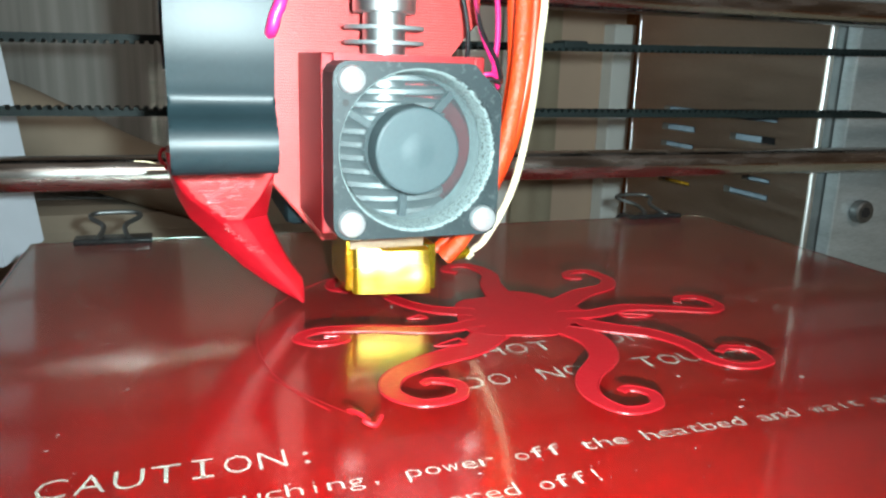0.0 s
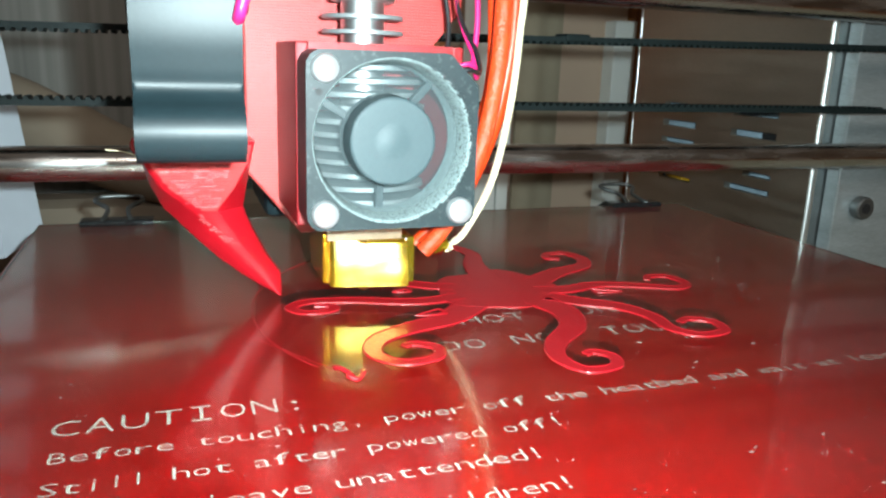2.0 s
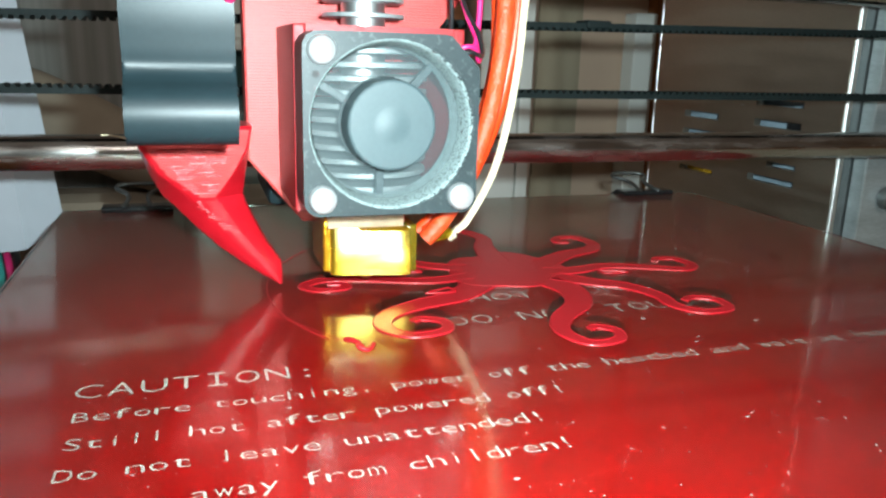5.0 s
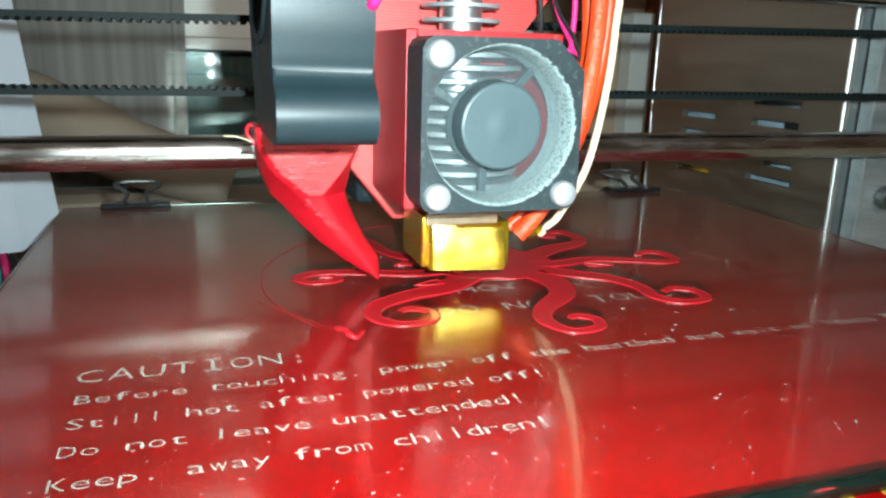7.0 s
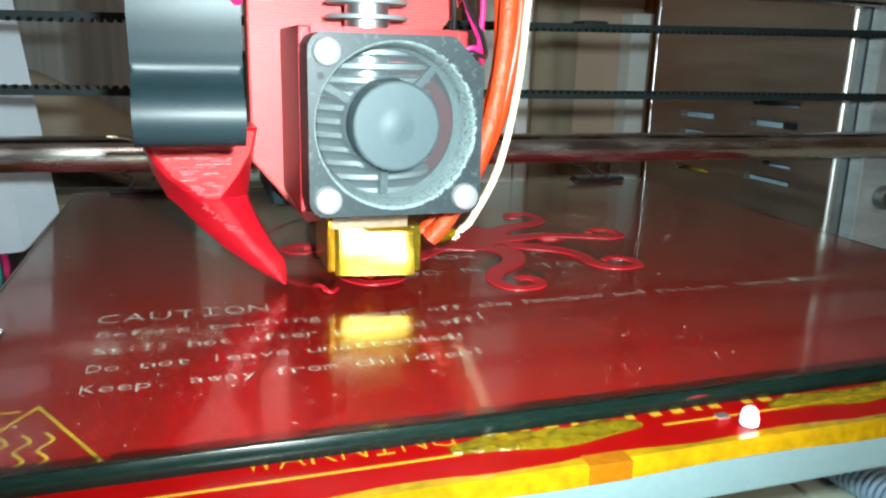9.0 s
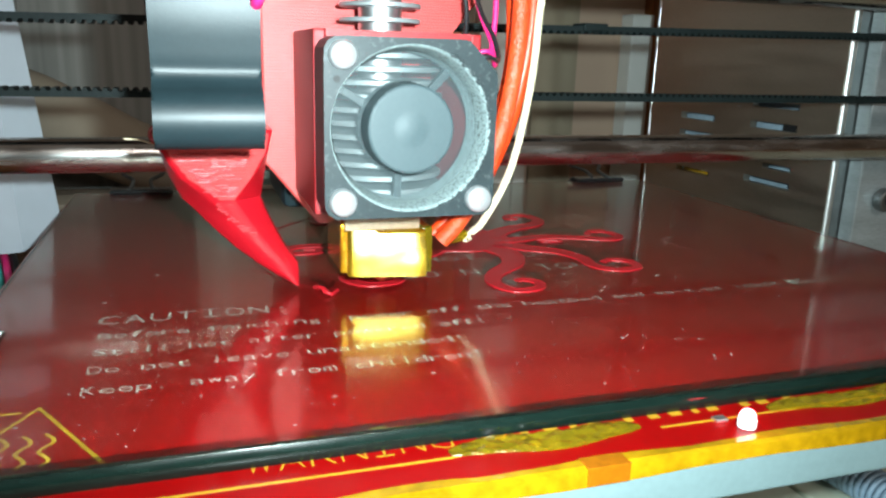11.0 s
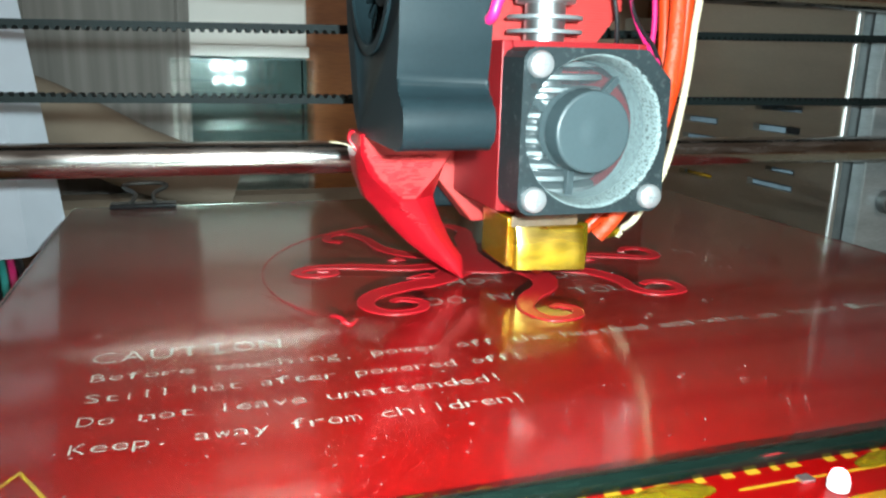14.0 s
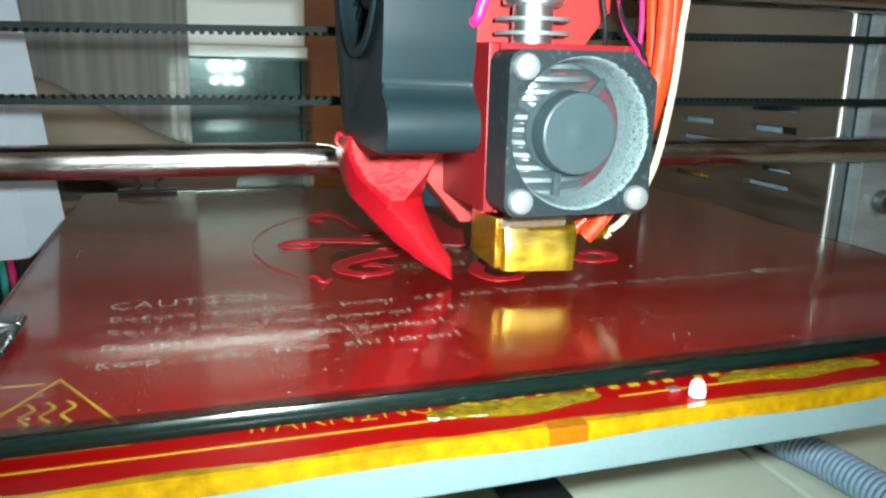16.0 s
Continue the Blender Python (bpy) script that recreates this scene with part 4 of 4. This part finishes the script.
    part("blower_wire", bm, PINK_WIRE, blower, "magenta blower wire")
    part("screw_boss", rod((-13.55, -9.4, 55.5), (-12.6, -9.4, 55.5), 2.2, seg=24, bevel=0.3), BLACK_PLASTIC, blower)
    # red air duct curving to a beak below the nozzle
    secs = ((33.0, -29.4, -29.2, -10.2, -10.0, 12.5, 13.0, 24.0), (29.0, -29.2, -28.6, -10.8, -10.3, 14.8, 18.0, 26.0), (24.0, -28.0, -26.0, -13.2, -10.8, 17.3, 21.6, 28.0),
            (19.2, -26.0, -20.8, -16.4, -11.3, 20.0, 24.4, 29.5), (17.0, -24.0, -18.4, -15.0, -10.6, 20.6, 24.7, 29.5), (13.0, -20.6, -15.8, -12.6, -8.8, 21.5, 24.9, 29.0),
            (9.0, -16.6, -12.6, -9.8, -6.8, 22.3, 24.9, 28.4), (5.5, -12.2, -9.2, -7.0, -4.4, 22.9, 24.6, 27.6), (3.0, -8.6, -6.9, -5.6, -4.2, 23.2, 24.4, 26.8),
            (1.0, -5.4, -5.1, -4.6, -4.3, 23.4, 24.2, 26.2))
    loops = []
    for a, b in zip(secs, secs[1:] + secs[-1:]):
        for k in range(3 if b != a else 1):
            z, xl, xa, xb, xr, yf, ys, yb = [p + (q - p) * k / 3 for p, q in zip(a, b)]
            turn = 0.12 + 0.24 * min(max((21 - z) / 8, 0), 1)
            poly = [Vector(p) for p in ((xl, yb), (xl, ys), (xa, yf), (xb, yf), (xr, ys), (xr, yb))]
            loop = []
            for c in range(6):
                p, q, r = poly[c - 1], poly[c], poly[(c + 1) % 6]
                u, w = q + (p - q) * turn, q + (r - q) * turn
                loop += [u, (u + w + q * 2) / 4, w]
            loops.append([(v.x, v.y, z + 0.1 * noise.noise((v.x * 0.6, v.y * 0.6, z * 0.5))) for v in loop])
    duct = part("air_duct", rings(bmesh.new(), loops), RED_DUCT, h, "red beak-shaped air duct")
    bm = bmesh.new()
    face = []
    for i in range(25):
        z = 32.4 - 13.0 * i / 24
        a, b = next((p, q) for p, q in zip(secs, secs[1:]) if p[0] >= z >= q[0])
        k = (a[0] - z) / (a[0] - b[0])
        xa, xb, yf = (a[c] + (b[c] - a[c]) * k for c in (2, 3, 5))
        xa += 0.5 + 0.7 * noise.noise((i * 0.9, 0, 3)) + 0.06 * i
        face.append([(xa, yf - 0.06, z), ((xa + xb) / 2, yf - 0.07, z), (xb - 0.3, yf - 0.06, z), (xb - 0.3, yf + 0.3, z), (xa, yf + 0.3, z)])
    part("pale_face", rings(bm, face), RED_PALE, duct, "paler rougher front face")
    bm = bmesh.new()
    for i in range(21):
        z = 28.6 - 0.42 * i
        y = 14.9 + (29 - z) * 0.525
        x = -27.6 + (29 - z) * 0.66 + rng.uniform(0, 1.5)
        end = -14.5 - (29 - z) * 0.26
        while x < end:
            w = rng.uniform(0.8, 4.5)
            box(bm, x, min(x + w, end + 0.6), y - rng.uniform(0.2, 0.65), y + 2.0, z, z + 0.24)
            x += w + rng.uniform(0.2, 1.8)
    for i in range(14):
        t = i / 13
        box(bm, -20.5 + 7 * t + rng.uniform(-1, 1), -19.6 + 7 * t + rng.uniform(-0.4, 0.8), 20.0 + 1.5 * t, 24 + t, 18.4 - 6.5 * t, 18.7 - 6.5 * t)
    part("rough_patch", bm, RED_DUCT, h, "rough raised print patch")
    bm = bmesh.new()
    tube(bm, [(-29, 17, 29.5), (-30.4, 17.5, 31.5), (-29.8, 18, 33), (-28.4, 18, 32)], 0.36, seg=8)
    part("plastic_burr", bm, RED_DUCT, h)
    bm = bmesh.new()
    tube(bm, [(-29.4, 17, 30), (-32, 16, 31), (-34.5, 15, 31.4)], 0.12, seg=5)
    part("stray_hair", bm, CREAM_WIRE, h, "stray filament hair")
    return h


build_room()
build_background()
build_frame()
BED = build_bed()
ON_BED = build_octopus()
CLIP = binder_clip()
CLIPS = [(CLIP, (-17, 154, 0, 0)), (copy_thing(CLIP, pose(0, 0, 0)), (151, 155, 0, 0)), (copy_thing(CLIP, pose(0, 0, 0)), (-38.6, 9, 0, 90))]
HEAD = build_head()

# seconds, travel of the bed in depth, travel of the head along the rods, in mm
TRAVEL = [(0, -60.4, 27.5), (0.5, -53.5, 33.3), (1, -48.4, 41.5), (1.5, -46.1, 32.1), (2, -48.5, 22.6), (2.5, -51.4, 13.3), (3, -45.8, 5.9), (3.5, -38.7, 10.5),
          (3.7, -38.3, 14.4), (5.8, -44.3, 23.9), (6, -43.4, 27.6), (6.5, -41.7, 36.7), (7, -36.1, 39.5), (7.5, -32.5, 30.5), (8, -27.3, 22.0), (8.5, -19.2, 17.3),
          (9, -11.3, 20.4), (9.2, -9.6, 24.5), (11.3, -11.9, 21.9), (11.5, -15.3, 19.4), (12, -23.9, 22.4), (12.5, -28.5, 30.7), (13, -29.9, 40.1), (13.5, -33.1, 49.4),
          (14, -27.3, 57.3), (14.5, -19.1, 55.9), (15, -12.5, 48.8), (15.5, -3.9, 46.8), (16, 0.0, 55.0)]


def motions():
    for ob in [BED, *ON_BED]:
        walk(ob, [(t, pose(0, b * MM, 0)) for t, b, x in TRAVEL])
    for ob, (x, y, z, turn) in CLIPS:
        walk(ob, [(t, pose(x * MM, (y + b) * MM, z * MM, 0, 0, turn)) for t, b, _ in TRAVEL])
    walk(HEAD, [(t, pose(x * MM, 0, 0)) for t, b, x in TRAVEL])


motions()
